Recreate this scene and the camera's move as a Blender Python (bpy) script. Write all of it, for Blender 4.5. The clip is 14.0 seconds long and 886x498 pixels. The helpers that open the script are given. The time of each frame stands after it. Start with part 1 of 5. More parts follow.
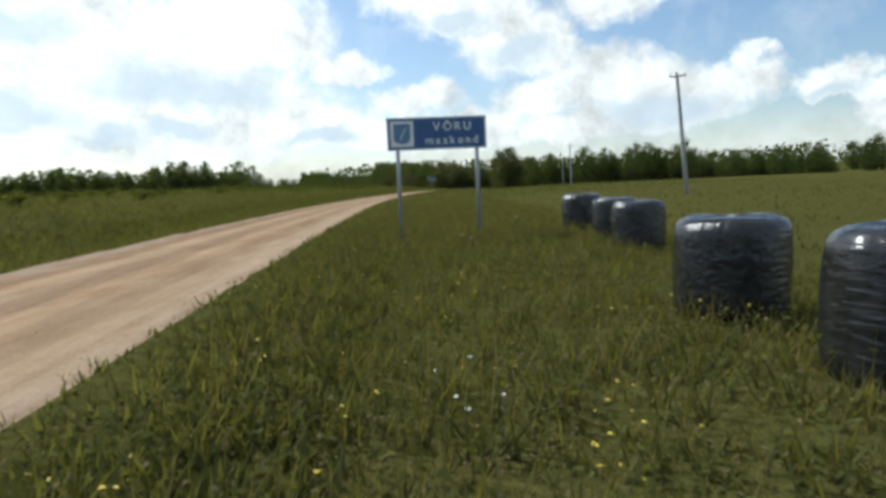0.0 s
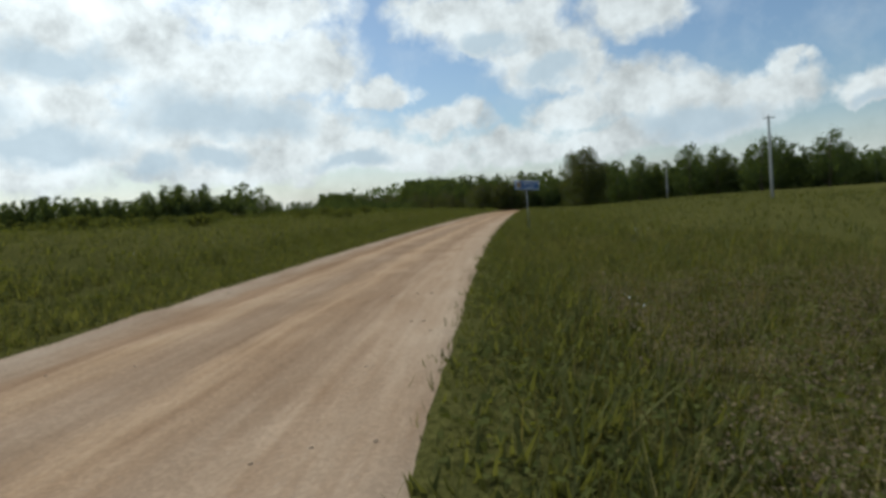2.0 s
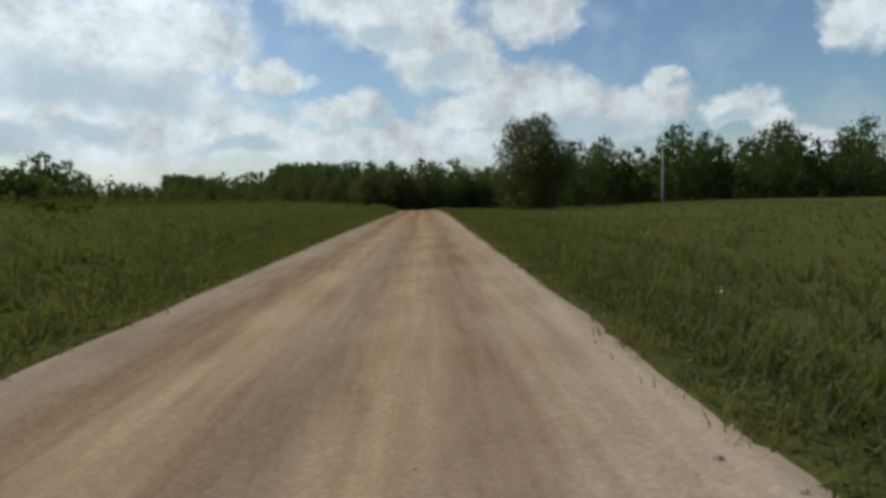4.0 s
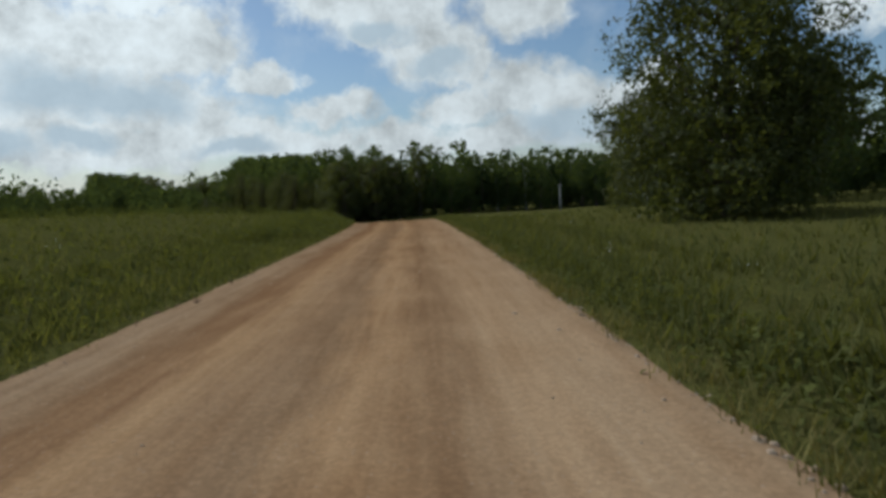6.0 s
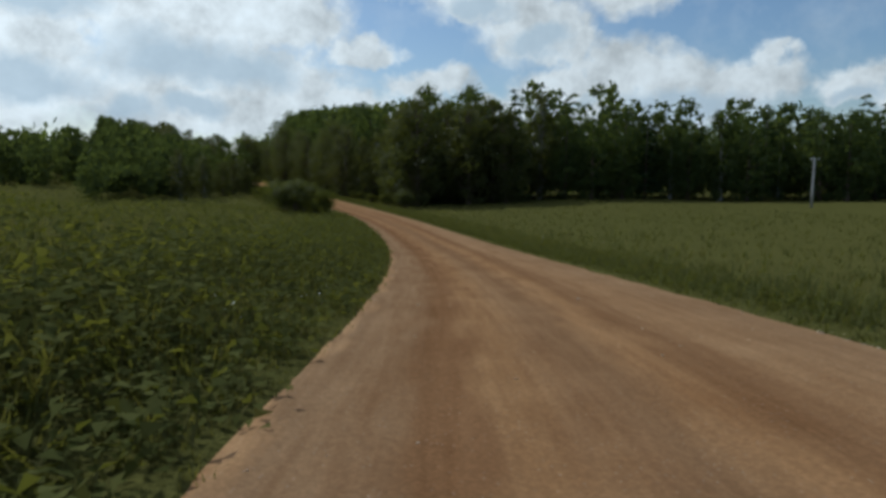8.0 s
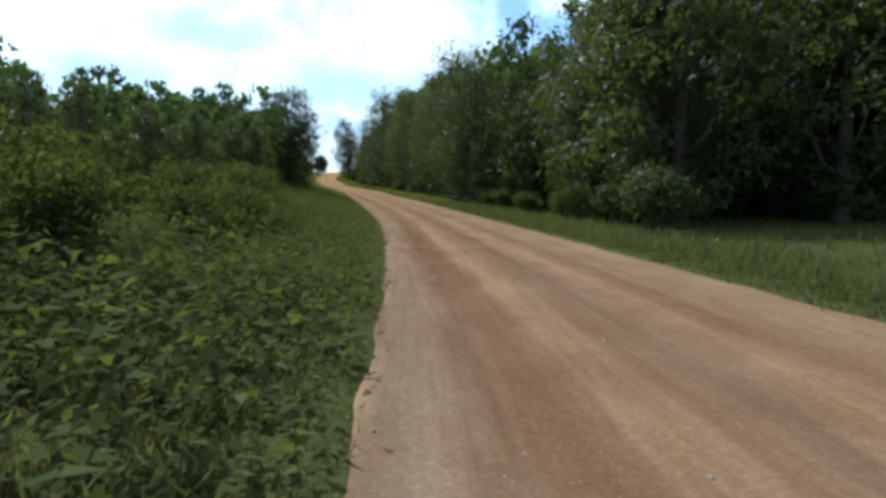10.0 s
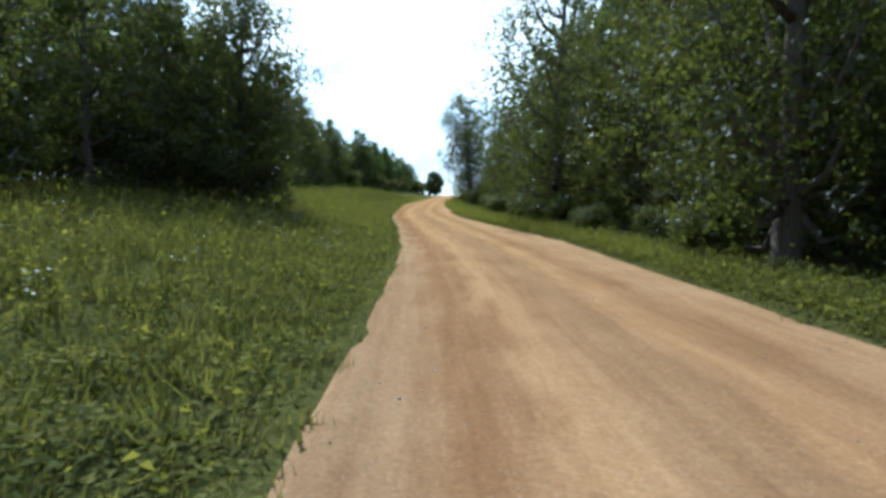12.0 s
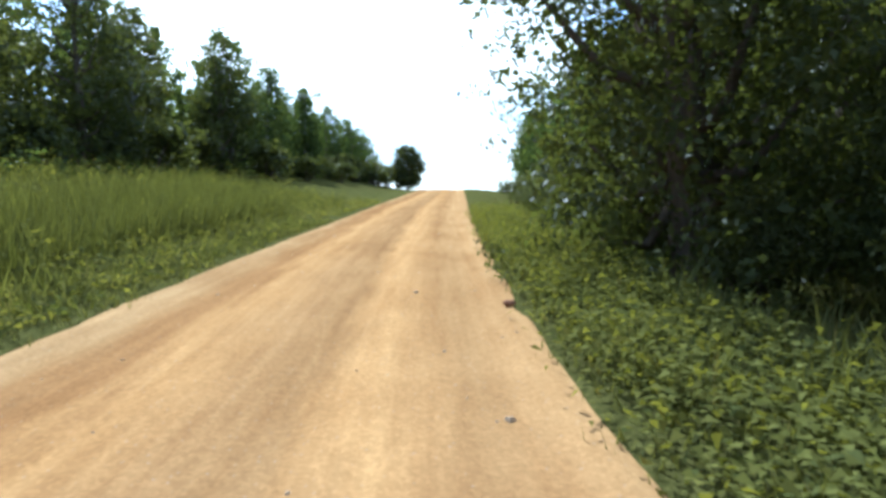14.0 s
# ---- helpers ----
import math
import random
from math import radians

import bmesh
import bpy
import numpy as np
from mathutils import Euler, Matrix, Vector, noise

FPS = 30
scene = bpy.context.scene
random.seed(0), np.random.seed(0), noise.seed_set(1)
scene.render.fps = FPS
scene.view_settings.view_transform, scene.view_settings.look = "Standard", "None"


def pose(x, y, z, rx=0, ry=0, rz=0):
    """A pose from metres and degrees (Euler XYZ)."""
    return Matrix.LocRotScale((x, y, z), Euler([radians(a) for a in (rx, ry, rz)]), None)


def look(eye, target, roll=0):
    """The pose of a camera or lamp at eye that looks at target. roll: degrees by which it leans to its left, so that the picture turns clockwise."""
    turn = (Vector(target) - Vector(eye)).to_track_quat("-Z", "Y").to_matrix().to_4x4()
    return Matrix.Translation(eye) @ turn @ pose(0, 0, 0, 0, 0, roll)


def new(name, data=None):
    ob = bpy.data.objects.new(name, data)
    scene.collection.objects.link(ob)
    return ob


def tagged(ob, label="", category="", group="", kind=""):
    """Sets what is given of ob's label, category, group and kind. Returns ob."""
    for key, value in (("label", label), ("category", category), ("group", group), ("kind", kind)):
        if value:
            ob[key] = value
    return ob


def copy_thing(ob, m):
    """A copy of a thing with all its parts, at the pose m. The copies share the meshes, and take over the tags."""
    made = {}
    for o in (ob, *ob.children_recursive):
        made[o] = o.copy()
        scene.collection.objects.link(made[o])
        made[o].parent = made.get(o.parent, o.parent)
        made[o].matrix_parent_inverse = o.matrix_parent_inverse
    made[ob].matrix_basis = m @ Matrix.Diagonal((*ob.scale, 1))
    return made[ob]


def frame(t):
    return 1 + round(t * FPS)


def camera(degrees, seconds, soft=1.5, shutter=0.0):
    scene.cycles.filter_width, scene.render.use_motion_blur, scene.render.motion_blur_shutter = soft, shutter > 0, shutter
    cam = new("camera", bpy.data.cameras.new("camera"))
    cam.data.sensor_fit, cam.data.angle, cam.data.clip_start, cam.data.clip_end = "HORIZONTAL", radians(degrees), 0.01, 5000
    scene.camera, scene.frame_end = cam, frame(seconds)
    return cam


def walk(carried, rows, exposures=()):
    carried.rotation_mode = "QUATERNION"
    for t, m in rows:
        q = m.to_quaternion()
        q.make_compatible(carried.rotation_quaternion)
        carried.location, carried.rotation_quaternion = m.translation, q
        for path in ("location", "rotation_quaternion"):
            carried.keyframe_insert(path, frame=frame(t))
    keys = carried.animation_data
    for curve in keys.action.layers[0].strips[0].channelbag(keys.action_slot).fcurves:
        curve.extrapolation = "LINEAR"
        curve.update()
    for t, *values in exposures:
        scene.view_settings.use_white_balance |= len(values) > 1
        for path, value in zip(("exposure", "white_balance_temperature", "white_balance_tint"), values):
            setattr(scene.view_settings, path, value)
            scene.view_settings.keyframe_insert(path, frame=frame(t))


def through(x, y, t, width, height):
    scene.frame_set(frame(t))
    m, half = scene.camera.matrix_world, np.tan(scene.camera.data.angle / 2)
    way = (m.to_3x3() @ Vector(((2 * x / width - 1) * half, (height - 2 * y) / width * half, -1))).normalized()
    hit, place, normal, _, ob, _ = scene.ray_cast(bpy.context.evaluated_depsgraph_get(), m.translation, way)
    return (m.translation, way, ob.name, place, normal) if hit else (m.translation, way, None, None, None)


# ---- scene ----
# ---------------------------------------------------------------- the road's line
# direction of the road, degrees to the left of +y, by metres along it
TURN = [(-400, 9), (0, 8.0), (30, 6.0), (58, 2.5), (87, -0.8), (120, -2.0), (175, -1.8), (200, -0.5),
        (222, 2.0), (245, 6.5), (275, 15.0), (299, 22.5), (320, 26.5), (334, 28.6), (342, 30.3), (350, 31.2), (357, 32.3),
        (363, 34.0), (368, 35.4), (376, 36.0), (386, 35.8), (392, 33.6), (398, 31.6), (405, 30.0), (410, 29.2), (425, 26.6), (445, 26), (900, 26)]
# slope of the road, degrees
RISE = [(-400, 0), (0, 0.1), (87, -0.2), (130, -0.4), (170, -0.9), (190, -1.0), (209, -0.9), (219, -1.4), (228, -5.0), (246, -5.6), (266, -3.0), (284, -1.0),
        (299, -0.3), (330, 1.0), (370, 2.2), (406, 2.9), (470, 3.0), (488, -0.5), (520, -2.5), (580, 0), (900, 0)]
S = np.arange(-400.0, 900.5, 0.5)


def table(rows, at):
    return np.interp(at, [r[0] for r in rows], [r[1] for r in rows])


def smooth(v, n):
    k = np.hanning(n + 2)[1:-1]
    return np.convolve(np.pad(v, n, mode="edge"), k / k.sum(), mode="same")[n:-n]


HEAD = np.radians(smooth(table(TURN, S), 41))
SLOPE = np.tan(np.radians(smooth(table(RISE, S), 41)))
LX, LY, LZ = (np.cumsum(v) * 0.5 for v in (-np.sin(HEAD), np.cos(HEAD), SLOPE))
I0 = int(np.argmin(abs(S)))
LX, LY, LZ = LX - LX[I0], LY - LY[I0], LZ - LZ[I0]


def on_road(s, o=0.0):
    """Place s metres along the road and o metres to the right of its middle."""
    a = np.interp(s, S, HEAD)
    return np.interp(s, S, LX) + o * np.cos(a), np.interp(s, S, LY) + o * np.sin(a)


def road_coords(x, y):
    """Metres along the road and to the right of it, for arrays of places."""
    x, y = np.ravel(x).astype(float), np.ravel(y).astype(float)
    s, o = np.empty(len(x)), np.empty(len(x))
    px, py = LX[::4], LY[::4]
    for i in range(0, len(x), 4000):
        dx, dy = x[i:i + 4000, None] - px, y[i:i + 4000, None] - py
        k = np.argmin(dx * dx + dy * dy, axis=1) * 4
        h = HEAD[k]
        ex, ey = x[i:i + 4000] - LX[k], y[i:i + 4000] - LY[k]
        s[i:i + 4000] = S[k] - ex * np.sin(h) + ey * np.cos(h)
        o[i:i + 4000] = ex * np.cos(h) + ey * np.sin(h)
    return s, o


def waves(x, y, size, seed):
    """Soft random undulation of about -1 to 1."""
    r = np.random.RandomState(seed)
    v = 0
    for k in range(7):
        a, p, f = r.uniform(0, 6.283), r.uniform(0, 6.283), r.uniform(0.6, 1.8) / size * 6.283
        v = v + np.sin((x * np.cos(a) + y * np.sin(a)) * f + p)
    return v / 3.2


# half widths of the gravel, to the left and to the right of the middle
HALF_LEFT = [(-400, 2.5), (60, 2.3), (90, 2.4), (140, 2.5), (190, 2.5), (212, 2.65), (222, 2.92), (231, 2.95), (240, 2.80), (260, 2.7), (290, 2.5), (315, 2.48), (328, 2.65), (342, 2.7), (352, 2.45), (364, 2.15), (376, 2.0), (384, 2.1), (396, 1.8), (405, 1.95), (412, 2.1), (424, 1.95), (440, 2.05), (470, 2.3), (900, 2.5)]
HALF_RIGHT = [(-400, 2.65), (140, 2.65), (178, 2.9), (200, 3.0), (238, 3.3), (252, 3.4), (299, 2.8), (330, 2.6), (342, 2.7), (352, 2.4), (360, 2.6), (367, 2.95), (372, 2.75), (376, 2.45), (385, 2.22), (391, 2.15), (396, 2.55), (400, 2.4), (405, 2.22), (412, 2.15), (440, 2.4), (900, 2.5)]


def half_at(s, side):
    """Half width of the gravel on the side that the sign of side tells."""
    return np.where(np.asarray(side) < 0, table(HALF_LEFT, s), table(HALF_RIGHT, s))


LEFT_BANK = [(0, 0), (1.2, -0.16), (3, -0.1), (6, 0.45), (14, 1.1), (40, 1.75), (400, 2.2)]
LEFT_LATE = [(0, 0), (1.2, -0.12), (3, -0.15), (6, 0.2), (14, 0.9), (40, 1.6), (400, 2.0)]
LEFT_CREST = [(0, 0), (0.8, 0.03), (1.6, 0.28), (3, 0.62), (6, 1.2), (14, 1.85), (40, 2.3), (400, 2.2)]
LEFT_HILL = [(0, 0), (1.2, -0.08), (3, 0.05), (5, 0.5), (8, 1.15), (15, 1.8), (30, 2.2), (400, 2.5)]
RIGHT_BANK = [(0, 0), (1.0, -0.10), (2.6, -0.32), (4.5, -0.22), (5.8, -0.15), (7.3, -0.31), (12, -0.33), (30, -0.1), (400, 0.3)]
RIGHT_LATE = [(0, 0), (0.8, 0.05), (2.0, 0.0), (4, -0.3), (8, -0.2), (30, 0.3), (400, 0.6)]


def land(x, y):
    """Height of the ground at arrays of places."""
    s, o = road_coords(x, y)
    x, y = np.ravel(x), np.ravel(y)
    half = half_at(s, o)
    d = np.maximum(abs(o) - half, 0)
    late = np.clip((s - 160) / 80, 0, 1)
    left = table(LEFT_BANK, d) * (1 - late) + table(LEFT_LATE, d) * late
    brow = np.clip((s - 205) / 25, 0, 1) * np.clip((306 - s) / 20, 0, 1)
    left = left * (1 - brow) + table(LEFT_CREST, d) * brow
    hill = np.clip((s - 300) / 45, 0, 1)
    left = left * (1 - hill) + table(LEFT_HILL, d) * hill
    right = table(RIGHT_BANK, d) * (1 - late) + table(RIGHT_LATE, d) * late
    z = np.interp(s, S, LZ) + np.where(o < 0, left, right)
    z = z + waves(x, y, 9, 1) * 0.05 * np.clip(d / 3, 0, 1) + waves(x, y, 45, 2) * 0.25 * np.clip((d - 6) / 30, 0, 1)
    bed = np.where(d == 0, 0.03 * (1 - (o / half) ** 2), 0.0)
    return z + bed


# ---------------------------------------------------------------- camera
cam = camera(72.0, 14.0, soft=3.5, shutter=0.015)
# seconds; metres along the road and right of its middle; eye height over the road's level; yaw, pitch, roll in degrees
RIDE = [
    (0, 0.0, 4.95, 1.30, 3.5, -6.2, 2.6),
    (0.1, 3.1, 5.20, 1.31, 5.7, -6.1, 1.8),
    (0.2, 6.2, 5.58, 1.32, 8.7, -5.3, 1.2),
    (0.3, 9.4, 6.02, 1.34, 11.3, -7.0, 2.3),
    (0.4, 13.0, 6.38, 1.38, 13.5, -8.1, 0.9),
    (0.5, 14.72, 6.57, 1.42, 15.5, -6.9, 0.0),
    (0.6, 17.0, 6.40, 1.42, 16.7, -5.5, 1.4),
    (0.8, 23.0, 6.22, 1.42, 17.7, -2.5, 8.5),
    (0.9, 26.3, 6.06, 1.41, 16.0, -3.7, 10.5),
    (1, 30.0, 5.90, 1.40, 14.1, -7.6, 12.8),
    (1.1, 32.9, 5.66, 1.41, 12.7, -7.3, 14.5),
    (1.2, 35.8, 5.42, 1.42, 12.3, -4.2, 15.0),
    (1.35, 40.1, 5.02, 1.43, 9.4, -3.9, 15.5),
    (1.5, 44.5, 4.60, 1.45, 8.9, -4.5, 17.2),
    (1.6, 47.4, 4.28, 1.42, 7.2, -5.0, 13.5),
    (1.75, 51.7, 3.80, 1.38, 5.8, -4.6, 9.5),
    (1.9, 56.1, 3.38, 1.34, 5.7, -4.1, 6.0),
    (2, 59.0, 3.10, 1.32, 6.6, -4.2, 4.2),
    (2.2, 64.8, 2.50, 1.33, 5.8, -5.2, 3.0),
    (2.5, 73.5, 1.6, 1.35, 5.0, -5.1, 1.8),
    (3.0, 88.0, 1.1, 1.35, 0.0, -5.7, 0.0),
    (3.5, 102.5, 0.9, 1.35, -2.9, -5.2, 0.8),
    (4.3, 125.5, 0.95, 1.35, -3.6, -5.3, 1.5),
    (5.2, 151.5, 1.1, 1.35, -4.0, -5.5, 2.5),
    (6.0, 174.5, 1.15, 1.35, -3.8, -5.6, 3.0),
    (6.5, 189.0, 0.8, 1.35, -2.4, -5.8, 3.0),
    (7.0, 203.5, 0.2, 1.35, 0.0, -7.0, 3.0),
    (7.5, 218.0, -1.0, 1.35, 3.5, -6.7, 2.0),
    (8.0, 232.5, -1.5, 1.35, 4.6, -7.4, 0.0),
    (8.2, 238.3, -1.8, 1.35, 5.8, -7.4, 0.0),
    (9.0, 261.5, -2.1, 1.35, 11.0, -6.6, 0.0),
    (9.7, 281.8, -2.1, 1.35, 16.0, -5.8, 0.0),
    (10.3, 299.2, -2.0, 1.35, 20.0, -5.3, 0.0),
    (10.5, 305.0, -1.9, 1.35, 21.2, -5.0, 0.0),
    (11.0, 319.5, -2.0, 1.35, 23.0, -4.0, 0.0),
    (11.5, 334.0, -1.8, 1.35, 27.5, -3.4, 0.0),
    (12.0, 348.5, -1.7, 1.35, 30.0, -3.0, 0.0),
    (12.5, 363.0, -1.5, 1.35, 29.8, -3.3, 0.0),
    (13.0, 377.5, -0.50, 1.35, 29.9, -4.0, 0.0),
    (13.5, 392.0, 0.8, 1.35, 28.9, -4.2, 0.0),
    (14.0, 406.5, 1.12, 1.35, 27.5, -3.8, 0.0),
]


def ride(t, s, o, h, yaw, pitch, roll):
    x, y = on_road(s, o)
    return t, pose(x, y, np.interp(s, S, LZ) + h, 90 + pitch, roll, yaw)


walk(cam, [ride(*r) for r in RIDE], exposures=[
    (0.0, 0.45, 5900, 3), (0.8, 0.33, 5900, 3), (2.0, 0.0, 5850, 2), (3.0, -0.10, 5800, 2), (6.0, -0.26, 5700, 2), (8.2, -0.20, 5450, 2),
    (10.3, 0.80, 4750, 0), (11.0, 1.02, 4750, 0), (12.0, 1.15, 4750, 0), (12.5, 1.35, 4800, 0), (13.0, 1.85, 4800, 0), (13.5, 1.65, 4800, 0), (14.0, 1.55, 4800, 0)])

# ---------------------------------------------------------------- sky, sun
SUN_AZ, SUN_EL = 53.0, 46.0      # degrees left of +y, and up
world = bpy.data.worlds.new("sky")
scene.world = world
world.use_nodes = True
W = world.node_tree
W.nodes.clear()


def wn(kind, **values):
    n = W.nodes.new(kind)
    for key, v in values.items():
        n.inputs[key.replace("_", " ")].default_value = v
    return n


def wmath(op, a, b=None, clamp=False):
    n = W.nodes.new("ShaderNodeMath")
    n.operation, n.use_clamp = op, clamp
    for i, v in enumerate((a, b)):
        if v is None:
            continue
        if isinstance(v, (int, float)):
            n.inputs[i].default_value = v
        else:
            W.links.new(v, n.inputs[i])
    return n.outputs[0]


def wmix(fac, a, b):
    n = W.nodes.new("ShaderNodeMix")
    n.data_type = "RGBA"
    for i, v in ((0, fac), (6, a), (7, b)):
        if isinstance(v, (tuple, float, int)):
            n.inputs[i].default_value = v
        else:
            W.links.new(v, n.inputs[i])
    return n.outputs[2]


def build_sky():
    sky = W.nodes.new("ShaderNodeTexSky")
    sky.sky_type, sky.sun_disc = "NISHITA", False
    sky.sun_elevation, sky.sun_rotation = radians(SUN_EL), radians(-SUN_AZ)
    sky.altitude, sky.air_density, sky.dust_density = 100, 1.0, 1.2
    coord = W.nodes.new("ShaderNodeTexCoord")
    split = W.nodes.new("ShaderNodeSeparateXYZ")
    W.links.new(coord.outputs["Generated"], split.inputs[0])
    dx, dy, dz = split.outputs
    az = wmath("ARCTAN2", dx, dy)                      # radians right of +y
    el = wmath("ARCSINE", dz)
    plane = W.nodes.new("ShaderNodeCombineXYZ")
    W.links.new(az, plane.inputs[0])
    W.links.new(el, plane.inputs[1])
    # ragged edges for the clouds
    puff = wn("ShaderNodeTexNoise", Scale=7.0, Detail=7.0, Roughness=0.62)
    W.links.new(coord.outputs["Generated"], puff.inputs["Vector"])
    bend = W.nodes.new("ShaderNodeVectorMath")
    bend.operation = "MULTIPLY_ADD"
    W.links.new(puff.outputs["Color"], bend.inputs[0])
    bend.inputs[1].default_value = (0.20, 0.12, 0.0)
    shift = W.nodes.new("ShaderNodeVectorMath")
    shift.inputs[1].default_value = (-0.10, -0.06, 0.0)
    W.links.new(plane.outputs[0], shift.inputs[0])
    W.links.new(shift.outputs[0], bend.inputs[2])

    def lumps(rows, source):
        total = None
        for a, e, ra, re in rows:
            m = W.nodes.new("ShaderNodeMapping")
            m.vector_type = "TEXTURE"
            m.inputs["Location"].default_value = (radians(a), radians(e), 0)
            m.inputs["Scale"].default_value = (radians(ra), radians(re), 1)
            W.links.new(source, m.inputs["Vector"])
            g = W.nodes.new("ShaderNodeTexGradient")
            g.gradient_type = "SPHERICAL"
            W.links.new(m.outputs[0], g.inputs[0])
            total = g.outputs["Fac"] if total is None else wmath("MAXIMUM", total, g.outputs["Fac"])
        return total

    # azimuth and height of each cloud, degrees, then its half width and height
    bright = lumps(CLOUDS, bend.outputs[0])
    grey = lumps(GREYS, bend.outputs[0])
    # everywhere else loose cumulus, denser towards the horizon
    loose = wn("ShaderNodeTexNoise", Scale=3.2, Detail=8.0, Roughness=0.6)
    squash = W.nodes.new("ShaderNodeMapping")
    squash.inputs["Scale"].default_value = (1, 1, 2.6)
    W.links.new(coord.outputs["Generated"], squash.inputs["Vector"])
    W.links.new(squash.outputs[0], loose.inputs["Vector"])
    away = wmath("MULTIPLY", wmath("SUBTRACT", wmath("ABSOLUTE", az), 0.75), 4.0, True)
    high = wmath("MULTIPLY", wmath("SUBTRACT", el, 0.42), 6.0, True)
    free = wmath("MAXIMUM", away, high)
    cover = wmath("MULTIPLY", wmath("SUBTRACT", loose.outputs["Fac"], 0.47), 7.0, True)
    wisps = wmath("MULTIPLY", wmath("SUBTRACT", puff.outputs["Fac"], 0.50), 1.6, True)
    crisp = wn("ShaderNodeTexNoise", Scale=26.0, Detail=8.0, Roughness=0.65)
    W.links.new(coord.outputs["Generated"], crisp.inputs["Vector"])
    tatter = wmath("MULTIPLY", wmath("SUBTRACT", crisp.outputs["Fac"], 0.5), 0.95)
    cloud = wmath("MULTIPLY", wmath("ADD", bright, wmath("MULTIPLY", tatter, wmath("MULTIPLY", bright, 6.0, True))), 2.3, True)
    cloud = wmath("MAXIMUM", cloud, wmath("MULTIPLY", wisps, 0.75))
    cloud = wmath("MAXIMUM", cloud, wmath("MULTIPLY", cover, free))
    low = wmath("MULTIPLY", wmath("SUBTRACT", 0.10, el), 7.0, True)
    cloud = wmath("MAXIMUM", cloud, low)
    # nearness to the sun
    sun = W.nodes.new("ShaderNodeVectorMath")
    sun.operation = "DOT_PRODUCT"
    W.links.new(coord.outputs["Generated"], sun.inputs[0])
    a, e = radians(SUN_AZ), radians(SUN_EL)
    sun.inputs[1].default_value = (-math.sin(a) * math.cos(e), math.cos(a) * math.cos(e), math.sin(e))
    near = wmath("POWER", wmath("MAXIMUM", sun.outputs["Value"], 0.0), 5.0)
    lit = wmath("ADD", wmath("MULTIPLY", near, 0.58), 0.72)
    folds = wn("ShaderNodeTexNoise", Scale=15.0, Detail=8.0, Roughness=0.65)
    W.links.new(coord.outputs["Generated"], folds.inputs["Vector"])
    lit = wmath("MULTIPLY", lit, wmath("ADD", wmath("MULTIPLY", folds.outputs["Fac"], 1.7), 0.15))
    white = W.nodes.new("ShaderNodeVectorMath")
    white.operation = "SCALE"
    white.inputs[0].default_value = (1.0, 0.985, 0.95)
    W.links.new(lit, white.inputs["Scale"])
    shade = W.nodes.new("ShaderNodeVectorMath")
    shade.operation = "SCALE"
    shade.inputs[0].default_value = (0.56, 0.64, 0.70)
    W.links.new(wmath("ADD", wmath("MULTIPLY", near, 0.35), 0.85), shade.inputs["Scale"])
    blue = W.nodes.new("ShaderNodeVectorMath")
    blue.operation = "SCALE"
    blue.inputs["Scale"].default_value = 0.095
    W.links.new(sky.outputs[0], blue.inputs[0])
    hazy = wmath("MULTIPLY", wmath("SUBTRACT", wmath("ADD", grey, wmath("MULTIPLY", folds.outputs["Fac"], 0.7)), 0.38), 1.7, True)
    body = wmix(wmath("MULTIPLY", hazy, 0.8), white.outputs[0], shade.outputs[0])
    cloud = wmath("MAXIMUM", cloud, wmath("MULTIPLY", grey, 3.5, True))
    look_up = wmix(cloud, blue.outputs[0], body)
    # the earth's side
    under = wmath("MULTIPLY", wmath("MULTIPLY", dz, -1.0), 30.0, True)
    final = wmix(under, look_up, (0.10, 0.11, 0.07, 1))
    back = W.nodes.new("ShaderNodeBackground")
    out = W.nodes.new("ShaderNodeOutputWorld")
    back.inputs["Strength"].default_value = 1.0
    W.links.new(final, back.inputs["Color"])
    W.links.new(back.outputs[0], out.inputs[0])


CLOUDS = [(-26.7, 12.8, 11.8, 5.0), (-19.2, 13.1, 7.7, 4.2), (-30.0, 13.2, 8.1, 6.2), (-19.5, 7.6, 10.4, 3.4), (-14.0, 5.7, 9.2, 2.8), (-25.2, 4.9, 11.5, 3.3),
          (-30.5, 6.4, 6.2, 3.1), (-5.2, 16.3, 6.5, 2.6), (-0.2, 15.0, 7.7, 3.4), (3.9, 12.3, 6.4, 3.3), (6.5, 10.8, 3.7, 2.2), (12.1, 15.3, 6.2, 3.2), (-5.5, 7.9, 5.2, 1.8),
          (5.4, 7.6, 4.2, 2.0), (10.6, 8.2, 7.3, 3.2), (17.1, 6.7, 8.2, 3.1), (22.4, 7.2, 4.7, 2.4), (23.3, 9.3, 2.2, 1.7), (28.6, 6.2, 3.8, 1.9), (31.6, 4.7, 2.9, 1.5),
          (36.9, 12.3, 3.2, 3.1), (-8.6, 4.8, 8.1, 2.2), (0.7, 5.0, 8.0, 2.4), (9.0, 4.6, 6.8, 1.9), (34.4, 3.2, 4.4, 1.4), (-11.9, 10.7, 4.0, 1.7),
          (-36, 18, 12, 8), (-40, 8, 10, 7), (-21, 17.5, 9, 3.0), (-46, 14, 12, 9)]
